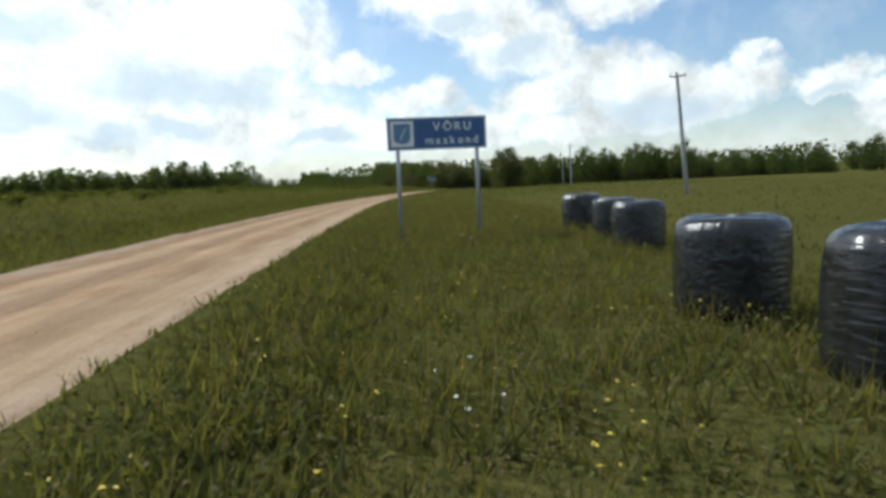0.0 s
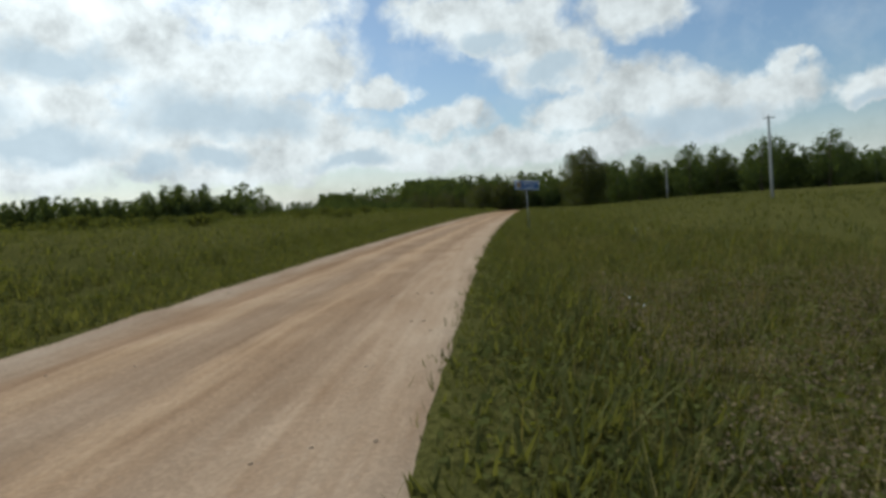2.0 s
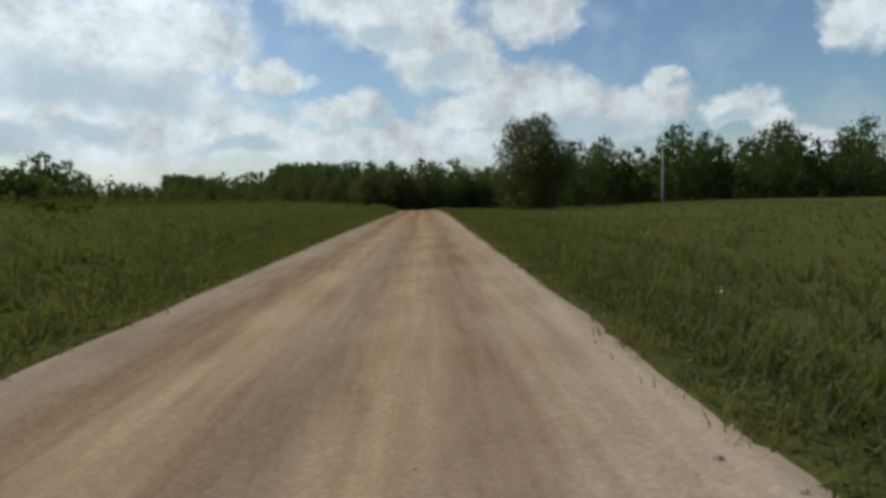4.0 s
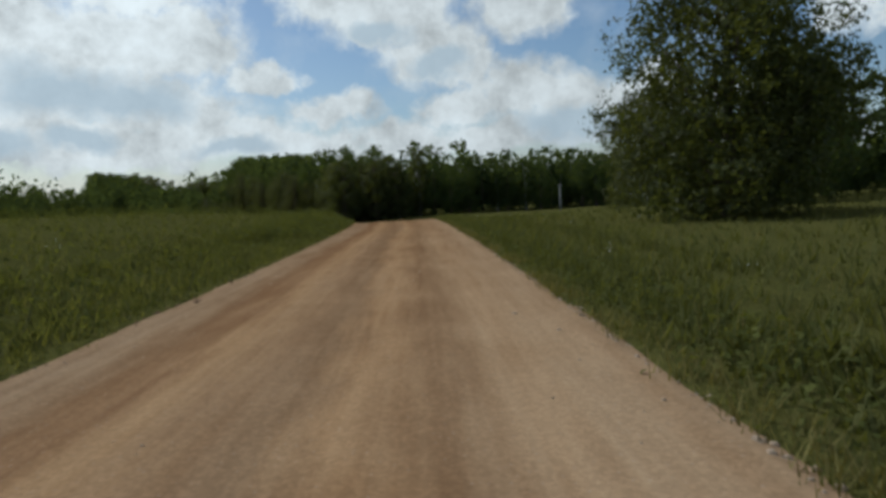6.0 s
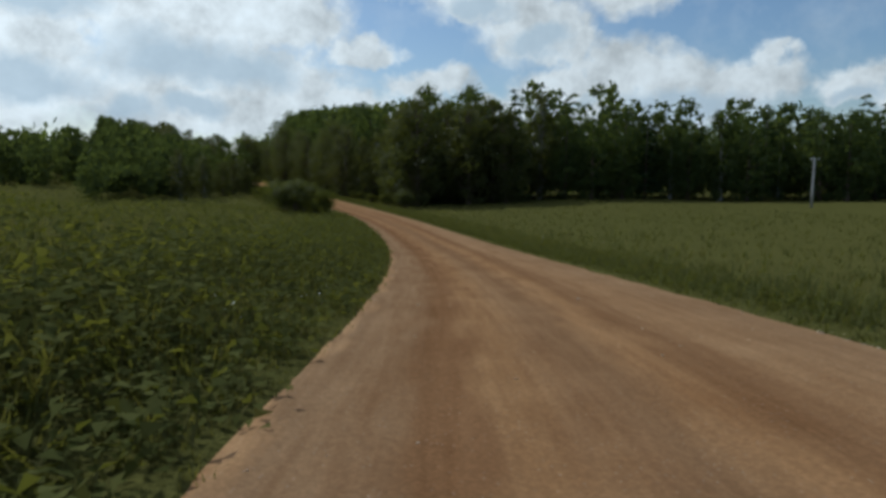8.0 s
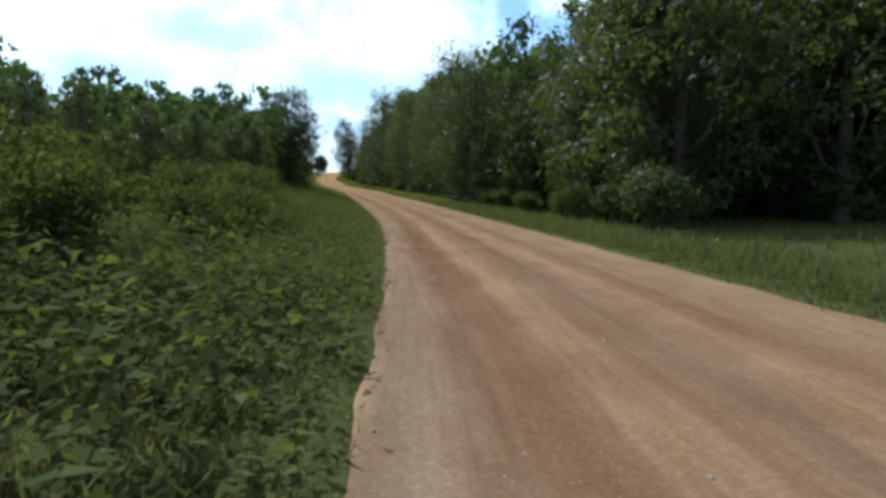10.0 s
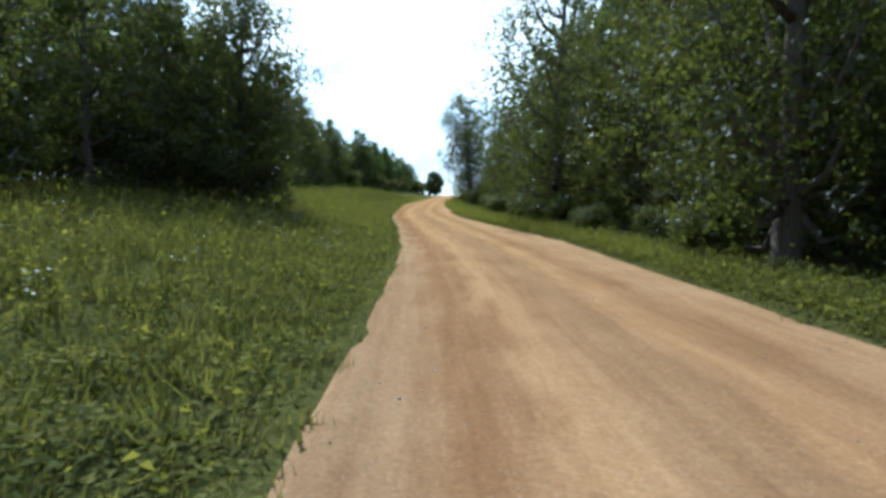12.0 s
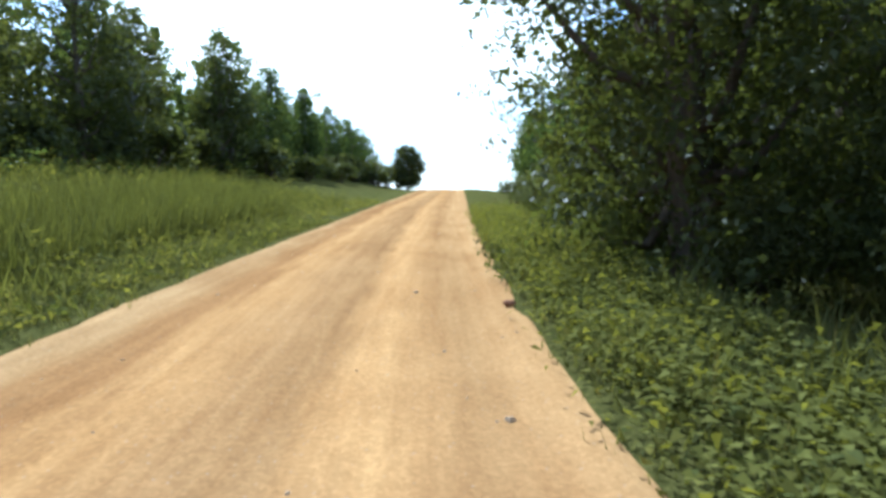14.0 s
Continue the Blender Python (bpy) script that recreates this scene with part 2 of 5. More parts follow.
GREYS = [(-27.7, 9.4, 8.2, 2.8), (-22.5, 8.8, 5.6, 2.2), (-31.3, 4.9, 3.6, 1.9), (-26.0, 5.2, 4.0, 1.4), (17.1, 5.4, 7.5, 1.7), (4.4, 11.1, 3.7, 1.5), (28.8, 5.1, 2.8, 0.8),
         (-1.2, 13.6, 3.2, 1.2), (-14.0, 4.9, 5.3, 1.1), (-39, 7, 7, 2.0), (-46, 9, 7, 3), (-38, 13, 7, 2.0)]
build_sky()
lamp = new("sun", bpy.data.lights.new("sun", "SUN"))
lamp.data.energy, lamp.data.angle, lamp.data.color = 2.8, radians(0.6), (1.0, 0.95, 0.87)
lamp.matrix_world = look((0, 0, 60), (math.sin(radians(SUN_AZ)) * math.cos(radians(SUN_EL)),
                                      -math.cos(radians(SUN_AZ)) * math.cos(radians(SUN_EL)), 60 - math.sin(radians(SUN_EL))))

# ---------------------------------------------------------------- materials


def material(name, rough=0.8, metal=0.0):
    m = bpy.data.materials.new(name)
    m.use_nodes = True
    b = m.node_tree.nodes["Principled BSDF"]
    b.inputs["Roughness"].default_value, b.inputs["Metallic"].default_value = rough, metal
    if rough >= 0.9:
        b.inputs["Specular IOR Level"].default_value = 0.0
    return m, m.node_tree, b


def node(tree, kind, links=(), **values):
    n = tree.nodes.new(kind)
    for key, v in values.items():
        n.inputs[key.replace("_", " ")].default_value = v
    for source, name in links:
        tree.links.new(source, n.inputs[name])
    return n


def ramp(tree, source, stops):
    n = tree.nodes.new("ShaderNodeValToRGB")
    while len(n.color_ramp.elements) < len(stops):
        n.color_ramp.elements.new(0.5)
    for el, (p, c) in zip(n.color_ramp.elements, stops):
        el.position, el.color = p, (*c, 1)
    tree.links.new(source, n.inputs[0])
    return n.outputs[0]


def blend(tree, fac, a, b, mode="MIX"):
    n = tree.nodes.new("ShaderNodeMix")
    n.data_type, n.blend_type = "RGBA", mode
    for i, v in ((0, fac), (6, a), (7, b)):
        if isinstance(v, (tuple, float, int)):
            n.inputs[i].default_value = v if not isinstance(v, tuple) or len(v) == 4 else (*v, 1)
        else:
            tree.links.new(v, n.inputs[i])
    return n.outputs[2]


def bump(tree, bsdf, height, strength, distance):
    n = node(tree, "ShaderNodeBump", [(height, "Height")], Strength=strength, Distance=distance)
    tree.links.new(n.outputs[0], bsdf.inputs["Normal"])


def plain(name, colour, rough=0.6, metal=0.0, vary=0.25, size=6.0, relief=0.0):
    """A surface of one colour with blotches and fine grain."""
    m, t, b = material(name, rough, metal)
    co = node(t, "ShaderNodeTexCoord").outputs["Object"]
    big = node(t, "ShaderNodeTexNoise", [(co, "Vector")], Scale=size, Detail=5.0, Roughness=0.6).outputs["Fac"]
    fine = node(t, "ShaderNodeTexNoise", [(co, "Vector")], Scale=size * 14, Detail=3.0).outputs["Fac"]
    lo, hi = (tuple(c * k for c in colour) for k in (1 - vary, 1 + vary * 0.7))
    c = ramp(t, big, [(0.3, lo), (0.7, hi)])
    c = blend(t, 0.35, c, ramp(t, fine, [(0.35, lo), (0.65, hi)]))
    t.links.new(c, b.inputs["Base Color"])
    if relief:
        bump(t, b, fine, 0.5, relief)
    return m


def gravel_material():
    m, t, b = material("gravel", 0.95)
    co = node(t, "ShaderNodeTexCoord").outputs["Object"]
    uv = node(t, "ShaderNodeUVMap").outputs["UV"]            # u: metres right of the middle, v: along
    uvs = node(t, "ShaderNodeSeparateXYZ", [(uv, "Vector")])
    streak_map = node(t, "ShaderNodeMapping", [(uv, "Vector")], Scale=(1.0, 0.018, 1.0))
    streak = node(t, "ShaderNodeTexNoise", [(streak_map.outputs[0], "Vector")], Scale=1.5, Detail=5.0, Roughness=0.6).outputs["Fac"]
    fine_map = node(t, "ShaderNodeMapping", [(uv, "Vector")], Scale=(1.0, 0.06, 1.0))
    lines = node(t, "ShaderNodeTexNoise", [(fine_map.outputs[0], "Vector")], Scale=7.0, Detail=3.0, Roughness=0.6).outputs["Fac"]
    blot = node(t, "ShaderNodeTexNoise", [(co, "Vector")], Scale=0.5, Detail=7.0, Roughness=0.65).outputs["Fac"]
    grit = node(t, "ShaderNodeTexNoise", [(co, "Vector")], Scale=17.0, Detail=8.0, Roughness=0.8).outputs["Fac"]
    pebbles = node(t, "ShaderNodeTexVoronoi", [(co, "Vector")], Scale=27.0)
    c = ramp(t, streak, [(0.32, (0.215, 0.135, 0.081)), (0.46, (0.285, 0.187, 0.115)), (0.58, (0.330, 0.229, 0.148)), (0.72, (0.395, 0.291, 0.198))])
    c = blend(t, 0.35, c, ramp(t, lines, [(0.35, (0.19, 0.115, 0.066)), (0.65, (0.40, 0.29, 0.195))]))
    c = blend(t, 0.35, c, ramp(t, blot, [(0.32, (0.20, 0.125, 0.074)), (0.68, (0.39, 0.285, 0.195))]))
    # worn wheel tracks and the paler ridges between them
    wander = node(t, "ShaderNodeTexNoise", [(node(t, "ShaderNodeMapping", [(uv, "Vector")], Scale=(0.0, 0.02, 1.0)).outputs[0], "Vector")], Scale=2.0, Detail=2.0).outputs["Fac"]
    rag = node(t, "ShaderNodeTexNoise", [(node(t, "ShaderNodeMapping", [(uv, "Vector")], Scale=(1.0, 0.25, 1.0)).outputs[0], "Vector")], Scale=2.5, Detail=5.0).outputs["Fac"]
    across = node(t, "ShaderNodeMath", [(uvs.outputs[0], 0), (wander, 1)]).outputs[0]
    across = node(t, "ShaderNodeMath", [(across, 0), (node(t, "ShaderNodeMath", [(rag, 0)]).outputs[0], 1)]).outputs[0]
    place = node(t, "ShaderNodeMapRange", [(across, "Value")], From_Min=-1.5, From_Max=4.5).outputs[0]
    tracks = ramp(t, place, [(0.0, (1.50, 1.52, 1.50)), (0.05, (1.38, 1.38, 1.34)), (0.085, (0.95, 0.97, 1.0)), (0.17, (1.0, 1.02, 1.04)), (0.25, (0.75, 0.67, 0.60)), (0.30, (0.78, 0.70, 0.63)), (0.36, (1.12, 1.07, 0.97)),
                             (0.46, (0.92, 0.88, 0.84)), (0.53, (0.80, 0.76, 0.72)), (0.60, (1.12, 1.06, 0.96)), (0.70, (0.84, 0.78, 0.72)), (0.80, (1.08, 1.06, 1.02)), (1.0, (1.05, 1.08, 1.10))])
    c = blend(t, 1.0, c, blend(t, 1.0, c, tracks, "MULTIPLY"))
    # further along, the gravel is browner and more sandy
    later = node(t, "ShaderNodeMapRange", [(uvs.outputs[1], "Value")], From_Min=100.0, From_Max=420.0).outputs[0]
    # the last two stops also carry haze over the road in their colour
    c = blend(t, 1.0, c, ramp(t, later, [(0.0, (1.12, 1.19, 1.28)), (0.16, (1.0, 1.02, 1.0)), (0.28, (0.92, 0.85, 0.75)), (0.42, (0.78, 0.67, 0.54)), (0.62, (0.78, 0.66, 0.54)), (0.74, (0.88, 0.76, 0.60)), (0.85, (1.06, 0.92, 0.66)), (1.0, (1.17, 1.01, 0.68))]), "MULTIPLY")
    small = node(t, "ShaderNodeTexVoronoi", [(co, "Vector")], Scale=42.0)
    tone = node(t, "ShaderNodeSeparateXYZ", [(small.outputs["Color"], "Vector")]).outputs[0]
    c = blend(t, 0.22, c, blend(t, 1.0, c, ramp(t, tone, [(0.0, (0.50, 0.48, 0.46)), (0.6, (1.0, 0.98, 0.95)), (1.0, (1.55, 1.52, 1.48))]), "MULTIPLY"))
    chosen = node(t, "ShaderNodeSeparateXYZ", [(pebbles.outputs["Color"], "Vector")]).outputs[0]
    stony = blend(t, 1.0, ramp(t, pebbles.outputs["Distance"], [(0.12, (0.35, 0.35, 0.35)), (0.30, (0, 0, 0))]), ramp(t, chosen, [(0.80, (0, 0, 0)), (0.86, (1, 1, 1))]), "MULTIPLY")
    c = blend(t, stony, c, (0.38, 0.325, 0.27))
    c = blend(t, 0.15, c, blend(t, 1.0, c, ramp(t, grit, [(0.34, (0.34, 0.31, 0.28)), (0.5, (1.0, 0.97, 0.93)), (0.66, (1.6, 1.55, 1.5))]), "MULTIPLY"))
    t.links.new(c, b.inputs["Base Color"])
    lumps = node(t, "ShaderNodeMath", [(grit, 0), (tone, 1)])
    lumps.operation = "ADD"
    bump(t, b, lumps.outputs[0], 0.4, 0.014)
    return m


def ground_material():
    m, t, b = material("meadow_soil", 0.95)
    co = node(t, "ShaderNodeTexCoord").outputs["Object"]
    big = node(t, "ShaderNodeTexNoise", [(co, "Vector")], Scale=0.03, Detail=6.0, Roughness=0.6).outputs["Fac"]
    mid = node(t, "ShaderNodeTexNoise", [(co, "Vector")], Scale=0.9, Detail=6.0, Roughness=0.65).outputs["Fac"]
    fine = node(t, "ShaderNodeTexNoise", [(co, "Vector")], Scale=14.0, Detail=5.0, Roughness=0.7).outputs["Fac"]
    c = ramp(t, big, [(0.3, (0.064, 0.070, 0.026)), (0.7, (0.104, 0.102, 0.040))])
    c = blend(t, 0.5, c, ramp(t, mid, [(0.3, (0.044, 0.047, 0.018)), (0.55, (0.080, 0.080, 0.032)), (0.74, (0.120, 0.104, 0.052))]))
    # fine dark flecks put the shade between grass blades into the colour
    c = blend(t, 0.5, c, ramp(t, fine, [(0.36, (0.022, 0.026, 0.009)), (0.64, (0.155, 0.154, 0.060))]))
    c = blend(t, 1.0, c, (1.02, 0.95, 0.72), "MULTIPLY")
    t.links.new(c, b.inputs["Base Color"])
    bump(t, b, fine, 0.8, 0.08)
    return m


def leaf_material(name, dark, light, through=0.35, gloss=0.5):
    """Foliage: each leaf a little different, lit through from behind."""
    m, t, b = material(name, gloss)
    geo = node(t, "ShaderNodeNewGeometry")
    ob = node(t, "ShaderNodeObjectInfo").outputs["Random"]
    c = ramp(t, geo.outputs["Random Per Island"], [(0.0, dark), (1.0, light)])
    c = blend(t, node(t, "ShaderNodeMath", [(ob, 0)]).outputs[0], c, blend(t, 1.0, c, (0.75, 0.82, 0.7), "MULTIPLY"))
    t.links.new(c, b.inputs["Base Color"])
    b.inputs["Specular IOR Level"].default_value = 0.15 if gloss < 0.55 else 0.0
    tr = node(t, "ShaderNodeBsdfTranslucent", [(blend(t, 1.0, c, (1.45, 1.35, 0.5), "MULTIPLY"), "Color")])
    mix = node(t, "ShaderNodeMixShader", [(b.outputs[0], 1), (tr.outputs[0], 2)], Fac=through)
    t.links.new(mix.outputs[0], t.nodes["Material Output"].inputs[0])
    return m


def bark_material(name, colour):
    m, t, b = material(name, 0.9)
    co = node(t, "ShaderNodeTexCoord").outputs["Object"]
    st = node(t, "ShaderNodeMapping", [(co, "Vector")], Scale=(6.0, 6.0, 1.2)).outputs[0]
    n = node(t, "ShaderNodeTexNoise", [(st, "Vector")], Scale=3.0, Detail=6.0, Roughness=0.7).outputs["Fac"]
    t.links.new(ramp(t, n, [(0.3, tuple(c * 0.5 for c in colour)), (0.7, colour)]), b.inputs["Base Color"])
    bump(t, b, n, 0.8, 0.03)
    return m


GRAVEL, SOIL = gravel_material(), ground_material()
GRASS = leaf_material("grass_blades", (0.082, 0.083, 0.034), (0.200, 0.184, 0.084), 0.42, 0.7)
DRY = leaf_material("dry_grass", (0.15, 0.12, 0.05), (0.33, 0.26, 0.12), 0.3, 0.7)
BROWN = leaf_material("withered_weeds", (0.13, 0.090, 0.064), (0.28, 0.200, 0.150), 0.25, 0.7)
WEED = leaf_material("weed_leaves", (0.082, 0.086, 0.030), (0.166, 0.161, 0.059), 0.4, 0.8)
LEAF = leaf_material("broad_leaves", (0.070, 0.076, 0.032), (0.128, 0.128, 0.054), 0.52, 0.45)
LEAF_FAR = leaf_material("wood_leaves", (0.074, 0.094, 0.046), (0.118, 0.140, 0.066), 0.50, 0.6)
# paler and yellower than WEED: sunlight on the herbs is put into this colour
HERB = leaf_material("sunlit_herbs", (0.140, 0.130, 0.036), (0.262, 0.236, 0.078), 0.45, 0.7)
NEEDLE = leaf_material("needles", (0.025, 0.045, 0.022), (0.06, 0.085, 0.04), 0.2, 0.6)
BARK, PALE_BARK = bark_material("bark", (0.16, 0.125, 0.095)), bark_material("pale_bark", (0.30, 0.29, 0.27))
POLE_WOOD = bark_material("weathered_pole", (0.50, 0.49, 0.47))
ZINC = plain("galvanised_steel", (0.40, 0.42, 0.43), 0.5, 0.5, 0.15, 5)
BLUE = plain("sign_blue", (0.032, 0.092, 0.240), 0.45, 0, 0.12, 3)
WHITE = plain("sign_white", (0.72, 0.74, 0.74), 0.5, 0, 0.08, 4)
SHIELD = plain("shield_blue", (0.10, 0.20, 0.34), 0.45, 0, 0.1, 4)
OCHRE = plain("emblem_ochre", (0.42, 0.30, 0.16), 0.5, 0, 0.15, 5)
CERAMIC = plain("insulator_white", (0.7, 0.7, 0.68), 0.2, 0, 0.05, 5)
STONE = plain("stone", (0.40, 0.30, 0.205), 0.9, 0, 0.35, 9, 0.01)
EARTH = plain("torn_earth", (0.19, 0.125, 0.075), 0.95, 0, 0.35, 7, 0.02)
GRIT = plain("edge_gravel", (0.42, 0.32, 0.23), 0.95, 0, 0.4, 12, 0.01)
RED_STONE = plain("reddish_stone", (0.24, 0.12, 0.075), 0.9, 0, 0.3, 12, 0.01)
CUT_WOOD = plain("cut_wood", (0.46, 0.35, 0.22), 0.85, 0, 0.3, 8, 0.01)
PETAL = plain("white_petals", (0.75, 0.75, 0.68), 0.7, 0, 0.1, 20)
YELLOW = plain("yellow_petals", (0.70, 0.52, 0.06), 0.7, 0, 0.1, 20)


def wrap_material():
    m, t, b = material("black_film", 0.22)
    co = node(t, "ShaderNodeTexCoord").outputs["Object"]
    n = node(t, "ShaderNodeTexNoise", [(co, "Vector")], Scale=5.0, Detail=6.0, Roughness=0.6, Distortion=0.6).outputs["Fac"]
    st = node(t, "ShaderNodeMapping", [(co, "Vector")], Scale=(1.5, 9.0, 9.0)).outputs[0]
    fold = node(t, "ShaderNodeTexNoise", [(st, "Vector")], Scale=2.0, Detail=4.0).outputs["Fac"]
    t.links.new(ramp(t, n, [(0.35, (0.010, 0.010, 0.011)), (0.7, (0.030, 0.030, 0.030))]), b.inputs["Base Color"])
    bump(t, b, fold, 0.6, 0.03)
    return m


FILM = wrap_material()

# ---------------------------------------------------------------- helpers for meshes


def mesh_from(name, verts, faces_n, material_, smooth_=False):
    """A mesh from an array of vertices, consecutive groups of faces_n of which make one face each."""
    verts = np.asarray(verts, dtype=np.float32).reshape(-1, 3)
    me = bpy.data.meshes.new(name)
    n = len(verts) // faces_n
    me.vertices.add(len(verts))
    me.vertices.foreach_set("co", verts.ravel())
    me.loops.add(len(verts))
    me.loops.foreach_set("vertex_index", np.arange(len(verts), dtype=np.int32))
    me.polygons.add(n)
    me.polygons.foreach_set("loop_start", np.arange(0, n * faces_n, faces_n, dtype=np.int32))
    me.update(calc_edges=True)
    me.materials.append(material_)
    return me


def grid_mesh(name, X, Y, Z, material_, U=None, V=None):
    """A sheet from 2-D arrays."""
    r, c = X.shape
    me = bpy.data.meshes.new(name)
    co = np.stack([X, Y, Z], -1).reshape(-1, 3)
    i = (np.arange(r - 1)[:, None] * c + np.arange(c - 1)).ravel()
    q = np.stack([i, i + 1, i + c + 1, i + c], -1)
    me.from_pydata(co.tolist(), [], q.tolist())
    me.materials.append(material_)
    me.polygons.foreach_set("use_smooth", np.ones(len(me.polygons), dtype=bool))
    if U is not None:
        layer = me.uv_layers.new(name="UVMap")
        uv = np.stack([U.ravel(), V.ravel()], -1)[q.ravel()]
        layer.data.foreach_set("uv", uv.astype(np.float32).ravel())
    return me


def part(name, bm, material_, parent, label=""):
    """Links a bmesh as one mesh object under a thing or a part."""
    me = bpy.data.meshes.new(name)
    bm.to_mesh(me)
    bm.free()
    me.materials.append(material_)
    ob = new(name, me)
    ob.parent = parent
    return tagged(ob, label)


def part_mesh(name, me, parent, label=""):
    ob = new(name, me)
    ob.parent = parent
    return tagged(ob, label)


def thing(name, label, category, m, group=""):
    ob = new(name)
    ob.empty_display_size = 0.2
    ob.matrix_basis = m
    return tagged(ob, label, category, group)


def box(sx, sy, sz, at=(0, 0, 0), bevel=0.0, seg=2):
    bm = bmesh.new()
    bmesh.ops.create_cube(bm, size=1, matrix=Matrix.Translation(at) @ Matrix.Diagonal((sx, sy, sz, 1)))
    if bevel:
        bmesh.ops.bevel(bm, geom=bm.edges[:], offset=bevel, segments=seg, affect="EDGES", profile=0.6)
    return bm


def tube(bm, points, radii, sides=8, close=True):
    """A tapering tube through points."""
    rings = []
    points = [Vector(p) for p in points]
    for i, p in enumerate(points):
        d = (points[min(i + 1, len(points) - 1)] - points[max(i - 1, 0)]).normalized()
        a = d.cross(Vector((0.31, 0.93, 0.17))).normalized()
        b = d.cross(a)
        rings.append([bm.verts.new(p + (a * math.cos(k * 2 * math.pi / sides) + b * math.sin(k * 2 * math.pi / sides)) * radii[i]) for k in range(sides)])
    for r, q in zip(rings, rings[1:]):
        for k in range(sides):
            f = bm.faces.new((r[k], r[(k + 1) % sides], q[(k + 1) % sides], q[k]))
            f.smooth = True
    if close:
        bm.faces.new(rings[0][::-1])
        bm.faces.new(rings[-1])
    return bm


SHEET = {}


def on_sheet(x, y):
    """Height of the built ground sheet at arrays of places."""
    xs, ys, Z = SHEET["x"], SHEET["y"], SHEET["z"]
    i = np.clip(np.searchsorted(xs, x) - 1, 0, len(xs) - 2)
    j = np.clip(np.searchsorted(ys, y) - 1, 0, len(ys) - 2)
    u, v = (x - xs[i]) / (xs[i + 1] - xs[i]), (y - ys[j]) / (ys[j + 1] - ys[j])
    return (Z[j, i] * (1 - u) + Z[j, i + 1] * u) * (1 - v) + (Z[j + 1, i] * (1 - u) + Z[j + 1, i + 1] * u) * v


def height(x, y):
    s, o = road_coords(x, y)
    near = abs(o[0]) - half_at(s, o)[0] < 2.0
    return float((land if near else on_sheet)(np.array([x]), np.array([y]))[0])


# ---------------------------------------------------------------- ground and road


def build_ground():
    # finer near the road, coarser far out, one sheet to the horizon
    def steps(lo, hi, fine_lo, fine_hi, fine, growth):
        v = list(np.arange(fine_lo, fine_hi, fine))
        d, x = fine, v[-1]
        while x < hi:
            d *= growth
            x += d
            v.append(x)
        d, x = fine, v[0]
        while x > lo:
            d *= growth
            x -= d
            v.insert(0, x)
        return np.array(v)

    xs = steps(-4000, 4000, -110, 30, 1.5, 1.16)
    ys = steps(-3000, 4500, -20, 460, 1.7, 1.16)
    X, Y = np.meshgrid(xs, ys)
    Z = land(X, Y)
    s, oo = road_coords(X, Y)
    far = np.hypot(X.ravel() + 20, Y.ravel() - 220)
    k = np.clip((far - 250) / 250, 0, 1)
    rise = 7.0 * np.clip((Y.ravel() - 480) / 250, 0, 1)
    Z = Z * (1 - k) + (-2.0 + rise + waves(X.ravel(), Y.ravel(), 500, 5) * 2.0) * k
    d = abs(oo) - half_at(s, oo)
    Z = Z - 0.32 * np.clip((1.9 - d) / 1.2, 0, 1)          # lies below the road's own bed and the verges
    SHEET.update(x=xs, y=ys, z=Z.reshape(X.shape))
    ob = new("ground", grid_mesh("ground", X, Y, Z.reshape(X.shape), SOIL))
    tagged(ob, "green summer meadow, worn grass over soil darkened as shade between blades", "ground", kind="structure")


def road_height(s, o):
    half = half_at(s, o)
    z = np.interp(s, S, LZ) + 0.03 * (1 - np.clip(o / half, -1, 1) ** 2)
    for c, w, depth in ((-1.5, 0.3, 0.035), (0.15, 0.3, 0.03), (1.55, 0.35, 0.03)):
        z = z - depth * np.exp(-((o - c - 0.15 * np.sin(s * 0.05)) / w) ** 2)
    z = z + 0.005 * waves(s, o * 3.0, 3.0, 7)
    edge = np.clip((abs(o) - half + 0.35) / 0.35, 0, 1)
    return z + 0.05 * edge * (1 - edge) * 4 * (0.6 + 0.4 * waves(s, o, 3, 9)) - 0.22 * np.clip((abs(o) - half) / 0.6, 0, 1) ** 1.2


def build_road():
    s = np.concatenate([np.arange(-120, -10, 1.0), np.arange(-10, 470, 0.8), np.arange(470, 700, 1.0)])
    u = np.concatenate([np.linspace(-1.22, 1.22, 45)])
    SS, UU = np.meshgrid(s, u, indexing="ij")
    half = half_at(SS, UU)
    wob = 0.16 * waves(SS.ravel(), UU.ravel() * 0 + np.sign(UU.ravel()) * 40, 5, 11).reshape(SS.shape) * np.clip(abs(UU) * 2 - 1, 0, 1)
    wob = wob + 0.11 * waves(SS.ravel(), np.sign(UU.ravel()) * 17, 1.3, 13).reshape(SS.shape) * np.clip(abs(UU) * 3 - 2, 0, 1)
    O = UU * half + wob * np.sign(UU)
    x, y = on_road(SS.ravel(), O.ravel())
    z = road_height(SS.ravel(), O.ravel())
    me = grid_mesh("road", x.reshape(SS.shape), y.reshape(SS.shape), z.reshape(SS.shape), GRAVEL, O, SS)
    me.flip_normals()
    tagged(new("road", me), "dry reddish-brown gravel road with worn wheel tracks", "road", kind="structure")


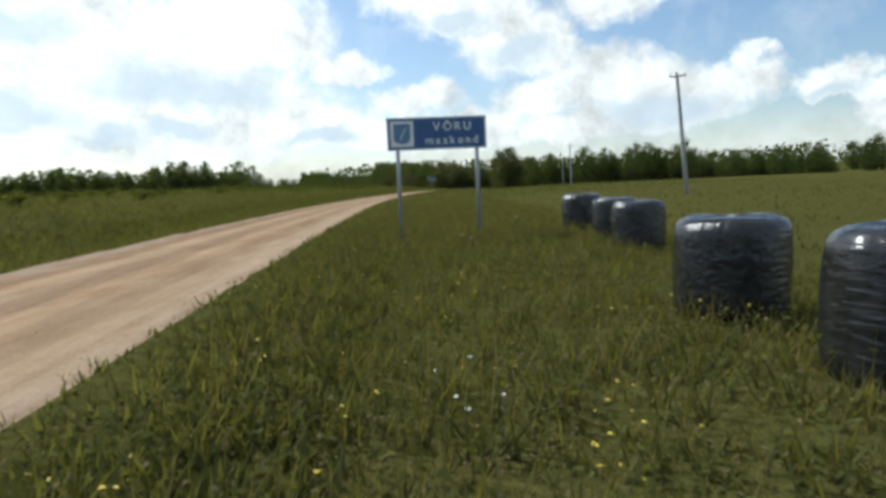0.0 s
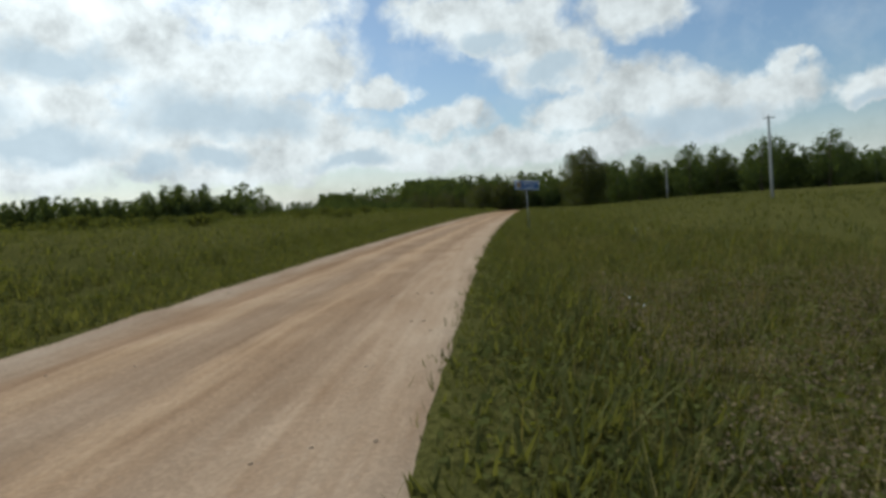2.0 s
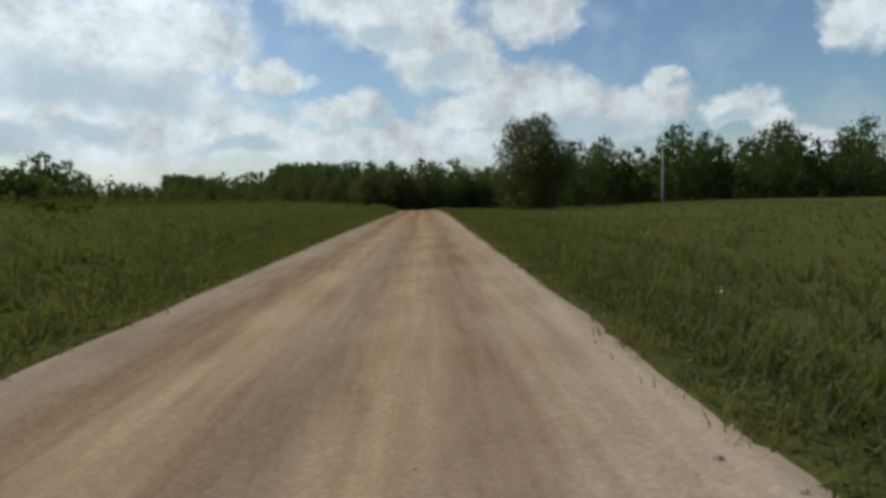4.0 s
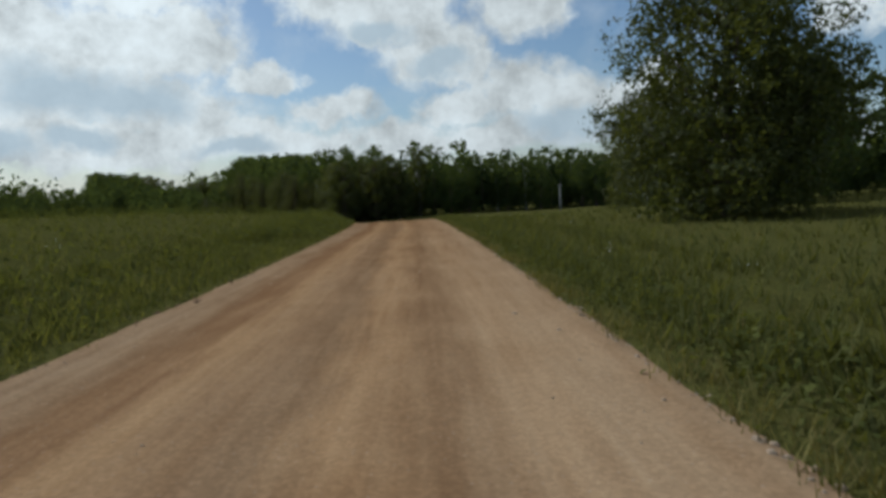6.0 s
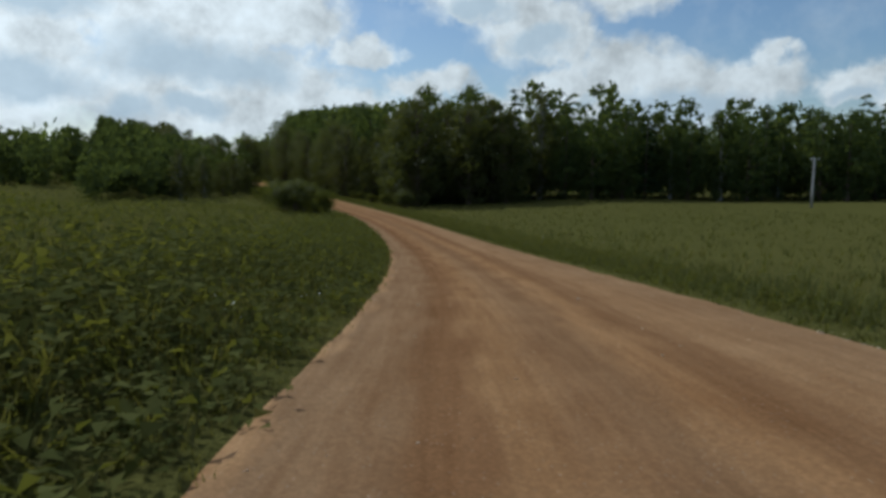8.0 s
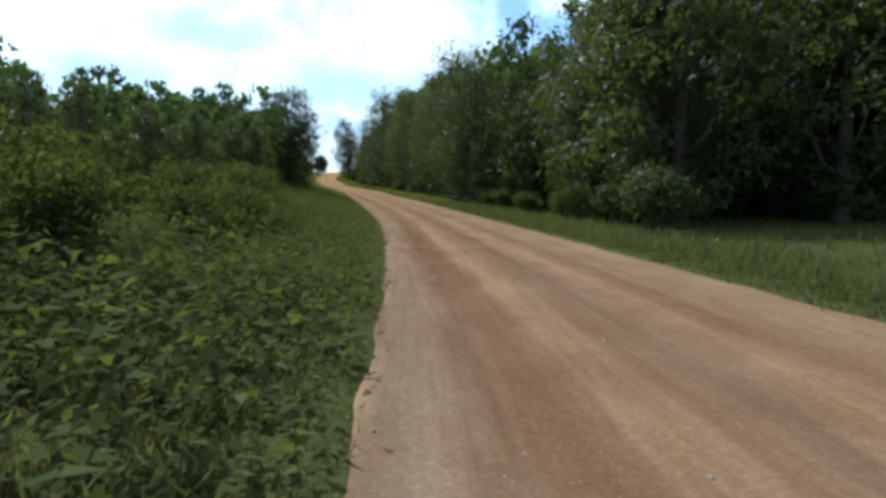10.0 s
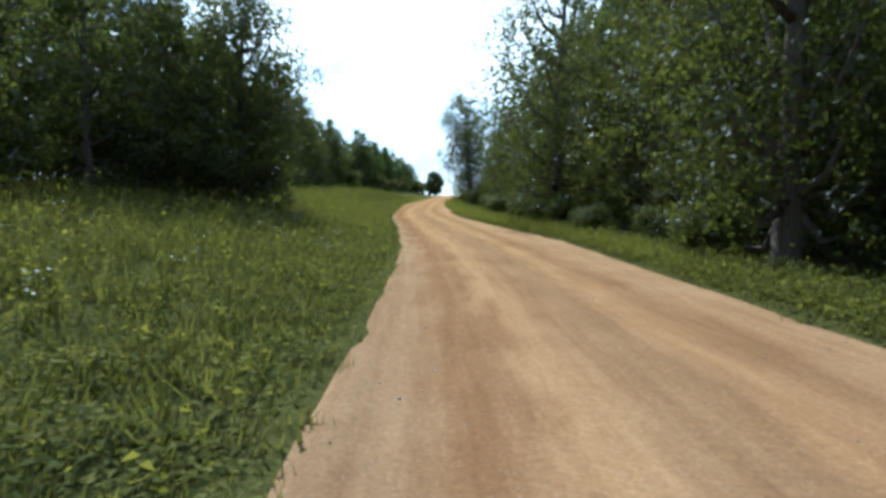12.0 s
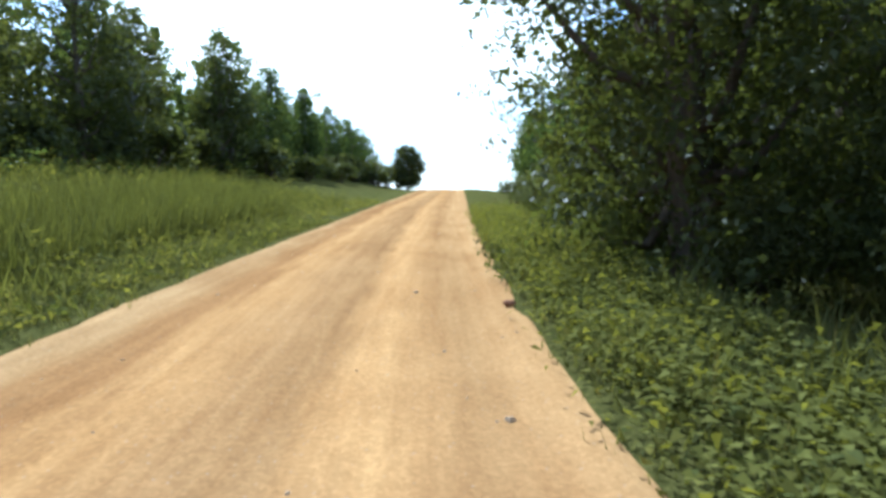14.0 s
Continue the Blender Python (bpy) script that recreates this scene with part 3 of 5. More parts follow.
def build_verge(side, name, label):
    """Grown strip of soil along one side of the gravel, with a ragged edge."""
    s = np.concatenate([np.arange(-60, -10, 1.5), np.arange(-10, 470, 0.7), np.arange(470, 640, 1.5)])
    cols = np.array([-0.30, -0.06, 0.08, 0.30, 0.65, 1.1, 1.6, 2.3])
    lift = np.array([-0.14, -0.005, 0.03, 0.03, 0.02, 0.02, 0.01, -0.16])
    SS, D = np.meshgrid(s, cols, indexing="ij")
    wob = 0.05 * waves(s, s * 0 + 30 * side, 2.2, 51) + 0.035 * waves(s, s * 0 + 70 * side, 0.9, 52)
    D = D + wob[:, None] * np.clip((1.2 - cols) / 1.2, 0, 1)
    O = side * (half_at(SS, side) + D)
    x, y = on_road(SS.ravel(), O.ravel())
    z = land(x, y) + np.tile(lift, len(s))
    me = grid_mesh(name, x.reshape(SS.shape), y.reshape(SS.shape), z.reshape(SS.shape), SOIL)
    if side > 0:
        me.flip_normals()
    tagged(new(name, me), label, "verge", kind="structure")


build_ground()
build_road()
build_verge(-1, "verge_left", "grassy earth verge along the gravel road")
build_verge(1, "verge_right", "grassy earth verge along the gravel road")

# ---------------------------------------------------------------- trees


def leaf_shapes(r, c, d, size, corners, flutter=0.5):
    """Leaves at places c that face roughly along d."""
    m = len(c)
    n = d + r.normal(size=(m, 3)) * flutter
    n /= np.linalg.norm(n, axis=1)[:, None]
    a = np.cross(n, r.normal(size=(m, 3)))
    a /= np.linalg.norm(a, axis=1)[:, None]
    b = np.cross(n, a)
    k = size * r.uniform(0.6, 1.35, m)[:, None]
    if corners == 3:
        return np.stack([c - a * k, c - b * k * 0.62 + a * k * 0.3, c + b * k * 0.62 + a * k * 0.5], 1)
    return np.stack([c - a * k, c - b * k * 0.5 + n * k * 0.15, c + a * k, c + b * k * 0.5 + n * k * 0.15], 1)


def crown_mesh(name, r, lobes, leaves, size, material_, corners=4, inner=0.17):
    """Twigs with leaves over the outside of several lobes (x, y, z, radius, squash), and larger sprays within."""
    lobes = np.array(lobes)
    w = lobes[:, 3] ** 2
    # twig ends on the lobes; each carries a small clump of leaves
    ends = max(leaves // (14 if leaves > 12000 else 8 if leaves > 5000 else 3 if leaves > 1500 else 2), 40)
    L = lobes[r.choice(len(lobes), ends, p=w / w.sum())]
    d = r.normal(size=(ends, 3))
    d /= np.linalg.norm(d, axis=1)[:, None]
    reach = (1 - np.abs(r.normal(size=ends)) * 0.16)[:, None] * np.where(r.uniform(size=ends) < 0.1, 1.10, 1.0)[:, None]
    flat = np.stack([np.ones(ends), np.ones(ends), L[:, 4]], 1)
    tip = L[:, :3] + d * L[:, 3:4] * reach * flat
    pick = r.randint(0, ends, leaves)
    along = r.uniform(0, 1, leaves)[:, None]
    spread = min(size * 2.6, 0.42)
    c = tip[pick] - d[pick] * along * spread * 1.6 + r.normal(size=(leaves, 3)) * spread * 0.55
    v = leaf_shapes(r, c, d[pick], size, corners)
    m = int(leaves * inner)
    L = lobes[r.choice(len(lobes), m, p=w / w.sum())]
    e = r.normal(size=(m, 3))
    e /= np.linalg.norm(e, axis=1)[:, None]
    c = L[:, :3] + e * (L[:, 3] * r.uniform(0.25, 0.70, m))[:, None] * np.stack([np.ones(m), np.ones(m), L[:, 4]], 1)
    v = np.concatenate([v, leaf_shapes(r, c, e, size * (1.3 if size > 0.2 or size < 0.07 else 1.8), corners, 0.4)])
    return mesh_from(name, v, corners, material_)


def tree_model(name, seed, tall, wide, leaves, size, low=0.25, material_=None, bark=None, lobes_n=24, top=0.75, corners=3, skirt=0.0, blunt=0.7, spread=(0.75, 1.35)):
    """One tree: tapered trunk with limbs, and a crown. Returns its two meshes."""
    r = np.random.RandomState(seed)
    lobes = []
    for i in range(lobes_n):
        z = low + (0.93 - low) * (i + 0.5) / lobes_n
        env = wide * (math.sin(math.pi * min(max((z - low * 0.6) / (1 - low * 0.6), 0.05), 1) ** top) ** blunt)
        if z < 0.4:
            env = max(env, wide * skirt)
        a = i * 2.4 + r.uniform(-0.5, 0.5)
        rad = max(env * r.uniform(0.34, 0.60), wide * 0.20)
        off = max(env - rad, 0) * r.uniform(*spread)
        lobes.append((math.cos(a) * off, math.sin(a) * off, z * tall - rad * 0.1, rad, r.uniform(0.75, 0.95)))
    lobes.append((r.uniform(-.2, .2) * wide, r.uniform(-.2, .2) * wide, tall * 0.9, wide * (0.38 if leaves > 12000 else 0.31), 0.9))
    crown = crown_mesh("crown", r, lobes, leaves, size, material_ or LEAF, corners, 0.3 if corners == 4 or 0.12 < size < 0.2 else 0.2)
    bm = bmesh.new()
    base = tall * 0.021 + 0.05
    bend = r.uniform(-0.03, 0.03, 2) * tall
    pts = [(bend[0] * t * t, bend[1] * t * t, tall * 0.86 * t - 0.3 * (t == 0)) for t in (0, 0.03, 0.2, 0.45, 0.7, 1)]
    tube(bm, pts, [base * 1.6, base * 1.1, base * 0.9, base * 0.65, base * 0.4, base * 0.1], 7)
    for l in (lobes if leaves > 5000 else lobes[::3]):
        z0 = max(l[2] - l[3] * 0.9 - tall * 0.05, tall * 0.12)
        t = z0 / (tall * 0.86)
        p = Vector((bend[0] * t * t, bend[1] * t * t, z0))
        e = Vector(l[:3])
        mid = p.lerp(e, 0.5) + Vector((0, 0, -0.04 * tall))
        tube(bm, [p, mid, e], [base * 0.4, base * 0.25, base * 0.06], 5)
    me = bpy.data.meshes.new("trunk")
    bm.to_mesh(me)
    bm.free()
    me.materials.append(bark or BARK)
    return me, crown


def spruce_model(seed, tall, wide, size=0.4, tiers=17, per=70):
    r = np.random.RandomState(seed)
    vs = []
    for i in range(tiers):
        t = (i + 0.4) / tiers
        z, rad = tall * (0.08 + 0.92 * t), wide * (1 - t) ** 0.85 + 0.12
        n = max(int(per * (1 - t) + 10), 8)
        a = r.uniform(0, 6.283, n)
        q = r.uniform(0.35, 1.0, n) * rad
        d = np.stack([np.cos(a), np.sin(a), np.full(n, -0.35)], 1)
        c = np.stack([np.cos(a) * q, np.sin(a) * q, z - q * 0.35 + r.normal(size=n) * 0.15], 1)
        side = np.stack([-np.sin(a), np.cos(a), r.uniform(-0.3, 0.3, n)], 1)
        k = size * r.uniform(0.7, 1.3, n)[:, None]
        vs.append(np.stack([c - d * k * 0.4, c + side * k * 0.5 + d * k, c - side * k * 0.5 + d * k], 1))
    crown = mesh_from("crown", np.concatenate(vs), 3, NEEDLE)
    bm = tube(bmesh.new(), [(0, 0, -0.3), (0, 0, tall * 0.5), (0, 0, tall * 0.97)], [tall * 0.016, tall * 0.01, 0.02], 6)
    me = bpy.data.meshes.new("trunk")
    bm.to_mesh(me)
    bm.free()
    me.materials.append(BARK)
    return me, crown


def bush_model(seed, tall, wide, leaves, size, material_):
    r = np.random.RandomState(seed)
    lobes = []
    for i in range(7):
        a, q = r.uniform(0, 6.283), r.uniform(0.1, 0.6) * wide
        rad = wide * r.uniform(0.35, 0.55)
        lobes.append((math.cos(a) * q, math.sin(a) * q, tall * r.uniform(0.3, 0.72), rad, 0.8 * tall / wide * 0.6))
    crown = crown_mesh("crown", r, lobes, leaves, size, material_, 3)
    bm = bmesh.new()
    for l in lobes:
        tube(bm, [(l[0] * 0.2, l[1] * 0.2, -0.2), (l[0] * 0.6, l[1] * 0.6, l[2] * 0.5), l[:3]], [0.05, 0.035, 0.012], 5)
    me = bpy.data.meshes.new("stem")
    bm.to_mesh(me)
    bm.free()
    me.materials.append(BARK)
    return me, crown


def plant(model, name, label, x, y, scale=1.0, turn=None, stretch=1.0, group="", category="tree"):
    wood, crown = model
    z = height(x, y)
    ob = thing(name, label, category, pose(x, y, z - 0.05, 0, 0, turn if turn is not None else random.uniform(0, 360)) @ Matrix.Diagonal((scale, scale, scale * stretch, 1)), group)
    part_mesh("stem" if category == "bush" else "trunk", wood, ob)
    part_mesh("crown", crown, ob)
    return ob


def mass(name, items, label):
    """Many trees further off, joined into one mesh; items are (model, matrix)."""
    vs, tops = [], []
    for (wood, crown), m in items:
        n = len(crown.vertices)
        co = np.empty(n * 3, dtype=np.float32)
        crown.vertices.foreach_get("co", co)
        M = np.array(m)
        vs.append(co.reshape(-1, 3) @ M[:3, :3].T + M[:3, 3])
    me = mesh_from(name, np.concatenate(vs), 3, LEAF_FAR)
    tagged(new(name, me), label, "woods", kind="stuff")


def forest():
    full = dict(skirt=0.66, blunt=0.58, spread=(0.7, 1.08))
    far = [tree_model("broad", 11, 14, 5.2, 3000, 0.27, 0.03, LEAF_FAR, **full), tree_model("broad", 12, 14, 3.9, 2600, 0.27, 0.03, LEAF_FAR, PALE_BARK, 24, 0.9, **full),
           tree_model("broad", 13, 14, 6.4, 3400, 0.28, 0.03, LEAF_FAR, **full), tree_model("broad", 14, 14, 4.5, 2800, 0.27, 0.03, LEAF_FAR, **full)]
    bulk = [tree_model("broad", 15, 14, 5.0, 690, 0.53, 0.05, LEAF_FAR, **full), tree_model("broad", 16, 14, 4.2, 640, 0.51, 0.05, LEAF_FAR, **full), spruce_model(23, 14, 2.5, 0.6, 13, 60)]
    spruce = [spruce_model(21, 14, 2.6), spruce_model(22, 14, 2.1)]
    near = [tree_model("broad", 31, 14, 4.6, 5800, 0.150, 0.02, LEAF, **full), tree_model("broad", 32, 14, 4.0, 5400, 0.147, 0.02, LEAF, PALE_BARK, 26, 0.85, **full),
            tree_model("broad", 33, 14, 5.2, 6200, 0.155, 0.02, LEAF, **full)]
    big = tree_model("broad", 34, 12.6, 5.7, 36000, 0.11, 0.03, LEAF, None, 40, 1.0, 3, 0.9, 0.42)
    edge = [tree_model("broad", 41, 14, 4.6, 22000, 0.076, 0.02, LEAF, None, 34, **full), tree_model("broad", 42, 14, 4.2, 21000, 0.075, 0.02, LEAF, None, 34, **full)]
    lean = tree_model("broad", 43, 12, 3.5, 37000, 0.059, 0.02, LEAF, None, 40, 0.85, 4, 0.9, 0.55, (0.7, 1.0))
    dome = tree_model("broad", 45, 10, 3.9, 20000, 0.085, 0.03, LEAF, None, 36, 0.95, 3, 0.85, 0.40, (0.6, 1.0))
    sapling = tree_model("broad", 46, 4.0, 0.85, 3000, 0.05, 0.08, WEED, None, 16, 0.8, 3, 0.5, 0.7, (0.7, 1.1))
    small = tree_model("broad", 44, 5.0, 2.4, 9000, 0.11, 0.10, LEAF, None, 22, 0.95, 3, 0.75, 0.42, (0.7, 1.0))
    bushes = [bush_model(51, 2.2, 1.6, 3300, 0.066, WEED), bush_model(52, 1.7, 1.4, 2700, 0.060, WEED), bush_model(53, 3.2, 2.2, 4000, 0.084, LEAF), bush_model(54, 2.0, 1.8, 500, 0.17, WEED), bush_model(55, 2.8, 2.6, 1100, 0.17, LEAF), bush_model(56, 3.2, 2.2, 5500, 0.062, LEAF)]
    r = random.Random(7)
    L_WOOD = "dark green broadleaf tree in the wood's edge"
    L_SPR = "dark green spruce standing among broadleaf trees"
    rest = {"wood_interior": [], "far_treeline": []}

    def at(s, o, model, scale, name="tree", label=L_WOOD, group="trees of the wood", stretch=1.0, category="tree"):
        x, y = on_road(s, o)
        return plant(model, name, label, float(x), float(y), scale, r.uniform(0, 360), stretch, group, category)

    def join(heap, x, y, scale, model):
        rest[heap].append((model, pose(x, y, height(x, y), 0, 0, r.uniform(0, 360)) @ Matrix.Diagonal((scale, scale, scale, 1))))

    # lone big tree and the copse behind it, right of the road in the open field
    at(204, 16.9, big, 1.08, label="large round-crowned broadleaf tree alone in a field", group="copse in the field")
    at(234, 27.5, big, 0.98, label="round-crowned broadleaf tree beside a field road", group="copse in the field")
    for s, o, k, m in ((213, 26, .70, 2), (220, 33, .78, 0), (216, 44, .86, 2), (222, 53, .82, 0), (216, 61, .88, 2), (224, 69, .92, 2), (218, 78, .94, 2),
                       (226, 87, .76, 0), (222, 98, .68, 3), (212, 108, .66, 2), (214, 122, .70, 0), (208, 136, .80, 2), (200, 150, .9, 2), (190, 166, .92, 0), (185, 185, .95, 2), (180, 205, .95, 2)):
        at(s, o, far[m], k * 1.12, label="dark green broadleaf tree in a copse across the field", group="copse in the field")
        for side in (-4.5, 0.5, 4.5):
            x, y = on_road(s + 5 + r.uniform(-2, 2), o + side)
            join("wood_interior", float(x), float(y), k * r.uniform(0.85, 1.06), bulk[r.randrange(2)])
    # the wood on the right, from where the valley begins
    for s in range(316, 480, 4):
        for o in (6.7, 11.5, 17, 23):
            if o == 6.7 and 391 < s < 420:
                continue
            ss, oo = s + r.uniform(-1.6, 1.6), o + r.uniform(-0.8, 1.4)
            tall = r.uniform(0.74, 1.14) * (1.0 if s < 348 else 0.92)
            if o == 6.7 and s < 340:
                oo, tall = oo + 2.8, tall * 0.72
            elif o == 6.7 and 345 < s < 389:
                oo = oo - 0.9 if s < 380 else oo + 0.9
                tall = tall if s < 380 else tall * 0.8
            if 389 < s < 420:
                oo, tall = oo + 2.0, tall * 0.82
            if s > 408:
                tall = tall * 0.70
            if s >= 420 and o < 9:
                oo = oo + 2.4
            if o < 9 and (s < 327 or 339 < s < 389):
                at(ss, oo, edge[r.randrange(2)], tall, label="leafy broadleaf tree beside the gravel road", group="roadside wood")
            elif o < 14:
                at(ss, oo, near[r.randrange(3)] if s <= 338 or 384 < s < 428 else far[r.randrange(4)], tall, label="leafy broadleaf tree beside the gravel road", group="roadside wood")
            elif s < 334:
                at(ss, oo, near[r.randrange(3)], tall * 1.05, group="roadside wood")
            elif not (389 < s < 420 and o > 20):
                x, y = on_road(ss, oo)
                join("wood_interior", float(x), float(y), tall * 1.08, bulk[2] if r.random() < 0.15 else bulk[r.randrange(2)])
    # taller trees deep in the wood, highest away from the road
    for s in range(364, 446, 6):
        for o in (13, 18, 23, 29, 35):
            if (o == 13 and s > 408) or (o == 18 and s > 424):
                continue
            x, y = on_road(s + r.uniform(-2, 2), o + r.uniform(-1.5, 1.5))
            join("wood_interior", float(x), float(y), min(9.0 + 0.52 * o, 20.0) / 14 * r.uniform(0.9, 1.05), far[r.randrange(4)] if o < 20 and 384 < s < 432 else bulk[r.randrange(2)])
    ob = at(415.0, 4.9, lean, 1.05, label="leafy broadleaf tree leaning over the gravel road", group="roadside wood")
    a = float(np.interp(415.0, S, HEAD))
    ob.matrix_basis = Matrix.Translation(ob.matrix_basis.translation) @ Matrix.Rotation(radians(-5.5), 4, Vector((-math.sin(a), math.cos(a), 0))) @ Matrix.Translation(-ob.matrix_basis.translation) @ ob.matrix_basis
    at(396.5, 6.6, edge[1], 0.63, label="leafy broadleaf tree beside the gravel road", group="roadside wood")
    at(401.2, 5.7, sapling, 1.0, label="young sunlit tree before the dark wood", group="roadside wood")
    at(409.0, 8.6, edge[1], 0.70, label="leafy broadleaf tree beside the gravel road", group="roadside wood")
    at(418.5, 9.2, edge[0], 0.80, label="leafy broadleaf tree beside the gravel road", group="roadside wood")
    # its front across the field, to the right
    x0, y0 = on_road(316, 10)
    for i in range(58):
        for row in range(3):
            px, py = x0 + i * 3.7 + r.uniform(-1, 1), y0 + 6 + row * 8 + i * 0.35 + r.uniform(-2.5, 2.5)
            k = r.uniform(0.74, 1.08) * (1.0 + 0.10 * row) * (1.14 if i < 9 else 1.0)
            if row == 0 and i % 5 != 4:
                plant(near[r.randrange(3)] if i < 6 else far[r.randrange(4)], "tree", L_WOOD, float(px), float(py), k, r.uniform(0, 360), 1.0, "trees of the wood")
            elif row == 0:
                plant(spruce[r.randrange(2)], "tree", L_SPR, float(px), float(py), k, r.uniform(0, 360), 1.0, "trees of the wood")
            else:
                join("wood_interior", float(px), float(py), k, near[r.randrange(3)] if i < 3 else bulk[2] if r.random() < 0.15 else bulk[r.randrange(2)])
    # left of the road: a wood behind a strip of meadow, nearing the road towards the crest
    for s in range(316, 488, 4):
        line = float(np.interp(s, [316, 328, 338, 352, 366, 376, 386, 430, 446, 486], [-19, -15, -11, -12, -12, -12.5, -17, -18, -13.0, -9.5]))
        tall = float(np.interp(s, [316, 328, 350, 360, 374, 390, 430, 446, 486], [0.42, 0.36, 0.37, 0.50, 0.62, 0.80, 0.84, 0.66, 0.42]))
        for row in range(3):
            ss, oo, k = s + r.uniform(-1.6, 1.6), line - row * 5.5 + r.uniform(-1.2, 1.2), tall * r.uniform(0.88, 1.14)
            if row == 0:
                x, y = on_road(ss + 2, oo - 7.0)
                join("wood_interior", float(x), float(y), r.uniform(1.2, 1.7), bushes[4])
                if s > 376:
                    x, y = on_road(ss, oo - 3.5)
                    join("wood_interior", float(x), float(y), r.uniform(1.0, 1.5), bushes[4])
                if s > 376:
                    at(ss + 1, oo + 2.6, bushes[4], r.uniform(0.7, 1.1), "bush", "dark leafy bush at the foot of a wood", "wood behind the meadow", category="bush")
                at(ss, oo, near[r.randrange(3)] if s < 446 else far[r.randrange(4)], k, label="leafy tree at the edge of a wood behind a meadow", group="wood behind the meadow")
            else:
                x, y = on_road(ss, oo)
                join("wood_interior", float(x), float(y), k * (1.3 if 326 < s < 358 else 1.05), bulk[r.randrange(2)])
    at(350.5, -8.0, dome, 0.98, label="slender leafy tree standing before a wood", group="wood behind the meadow")
    for s, o, k in ((374.5, -9.6, 1.0), (378.5, -8.2, 0.9), (371.0, -11.5, 1.2)):
        at(s, o, bushes[2], k, "bush", "dark leafy bush at the foot of a wood", "wood behind the meadow", category="bush")
    at(377.0, -8.9, dome, 1.02, label="leafy tree standing before a wood", group="wood behind the meadow")
    for s, o, k in ((478, -6.4, 1.0), (474.5, -7.4, 0.95), (480, -8.8, 1.1)):
        at(s, o, bushes[2], k, "bush", "dark leafy bush at the foot of a wood", "wood behind the meadow", category="bush")
    at(476, -3.9, small, 1.03, label="small round tree on the crest of the road", group="wood behind the meadow")
    # far left treeline
    x0, y0 = on_road(322, -24)
    for i in range(95):
        for row in range(4 if i < 14 else 2):
            px, py = x0 - i * 4.2 + r.uniform(-2, 2), y0 + 6 + row * 7 + i * 0.6 + r.uniform(-4, 4)
            lift = 1.0 + 0.45 * math.exp(-((i - 26) / 5.0) ** 2) + 0.35 * math.exp(-((i - 45) / 9.0) ** 2)
            lift *= float(np.interp(i, [0, 12, 22], [0.58, 0.66, 1.0]))
            join("far_treeline", float(px), float(py), r.uniform(0.85, 1.1) * lift, bulk[2] if r.random() < 0.12 and i > 18 else bulk[r.randrange(2)])
    # a tall clump that stands above the far treeline
    for dx, dy, k in ((0, 0, 1.5), (-6.5, 3, 1.38), (6, 2, 1.3), (-12, 5, 1.1), (11, 4, 0.98)):
        join("far_treeline", -131 + dx, 341 + dy, k, bulk[r.randrange(2)])
    mass("wood_interior", rest["wood_interior"], "dense dark green wood behind the first trees")
    mass("far_treeline", rest["far_treeline"], "long green treeline beyond the meadow")
    # bushes
    for s, o, k in ((303.0, -6.2, 0.8), (306.5, -5.9, 0.9), (309, -7.5, 1.15), (314, -8.0, 1.1), (300, -8, 1.1), (318, -8.4, 1.2), (323, -8.6, 1.1), (328, -9, 1.1), (298, -6.4, 0.9), (310, -5.9, 0.55), (312.5, -6.6, 0.7), (316, -6.4, 0.6), (308, -5.6, 0.5), (285, -6.6, 1.25), (289, -6.0, 1.2), (293, -6.6, 1.3), (288, -9.5, 1.4)):
        at(s, o, bushes[0], k, "bush", "leafy green bush on the road bank", "roadside bushes", category="bush")
    for s in range(313, 356, 3):
        at(s + r.uniform(-1, 1), (7.4 if s < 332 else 6.2) + r.uniform(-0.5, 0.8), bushes[r.randrange(3)], r.uniform(0.7, 1.05), "bush", "leafy green bush before the dark wood", "roadside bushes", category="bush")
    for s in range(356, 392, 4):
        at(s + r.uniform(-1, 1), 4.3 + r.uniform(-0.3, 0.5), bushes[2], r.uniform(0.38, 0.6), "bush", "low leafy bush under the roadside trees", "roadside bushes", category="bush")
    for s in range(392, 442, 3):
        if s > 406:
            at(s + r.uniform(-0.8, 0.8), 4.8 + r.uniform(-0.2, 0.4), bushes[5], r.uniform(0.5, 0.7), "bush", "low leafy bush under the roadside trees", "roadside bushes", category="bush")
        at(s + r.uniform(-0.8, 0.8), 7.4 + r.uniform(-0.4, 0.6), bushes[5], r.uniform(0.8, 1.2), "bush", "tall leafy bush in the dark wood's edge", "roadside bushes", category="bush")
    for s, o, k in ((284, -8.6, 1.0), (287.5, -7.6, 1.15), (291, -8.2, 1.2), (295, -7.8, 1.2), (299, -9.6, 1.2)):
        at(s, o, bushes[2], k, "bush", "tall leafy bush on the road bank", "roadside bushes", category="bush")
    for i in range(100):
        s, o = r.uniform(0, 150), -(15 + 60 * r.uniform(0, 1) ** 1.3)
        at(s, o, bushes[3], r.uniform(0.5, 0.95), "bush", "low green shrub in the rough meadow", "meadow shrubs", 0.62, "bush")


forest()


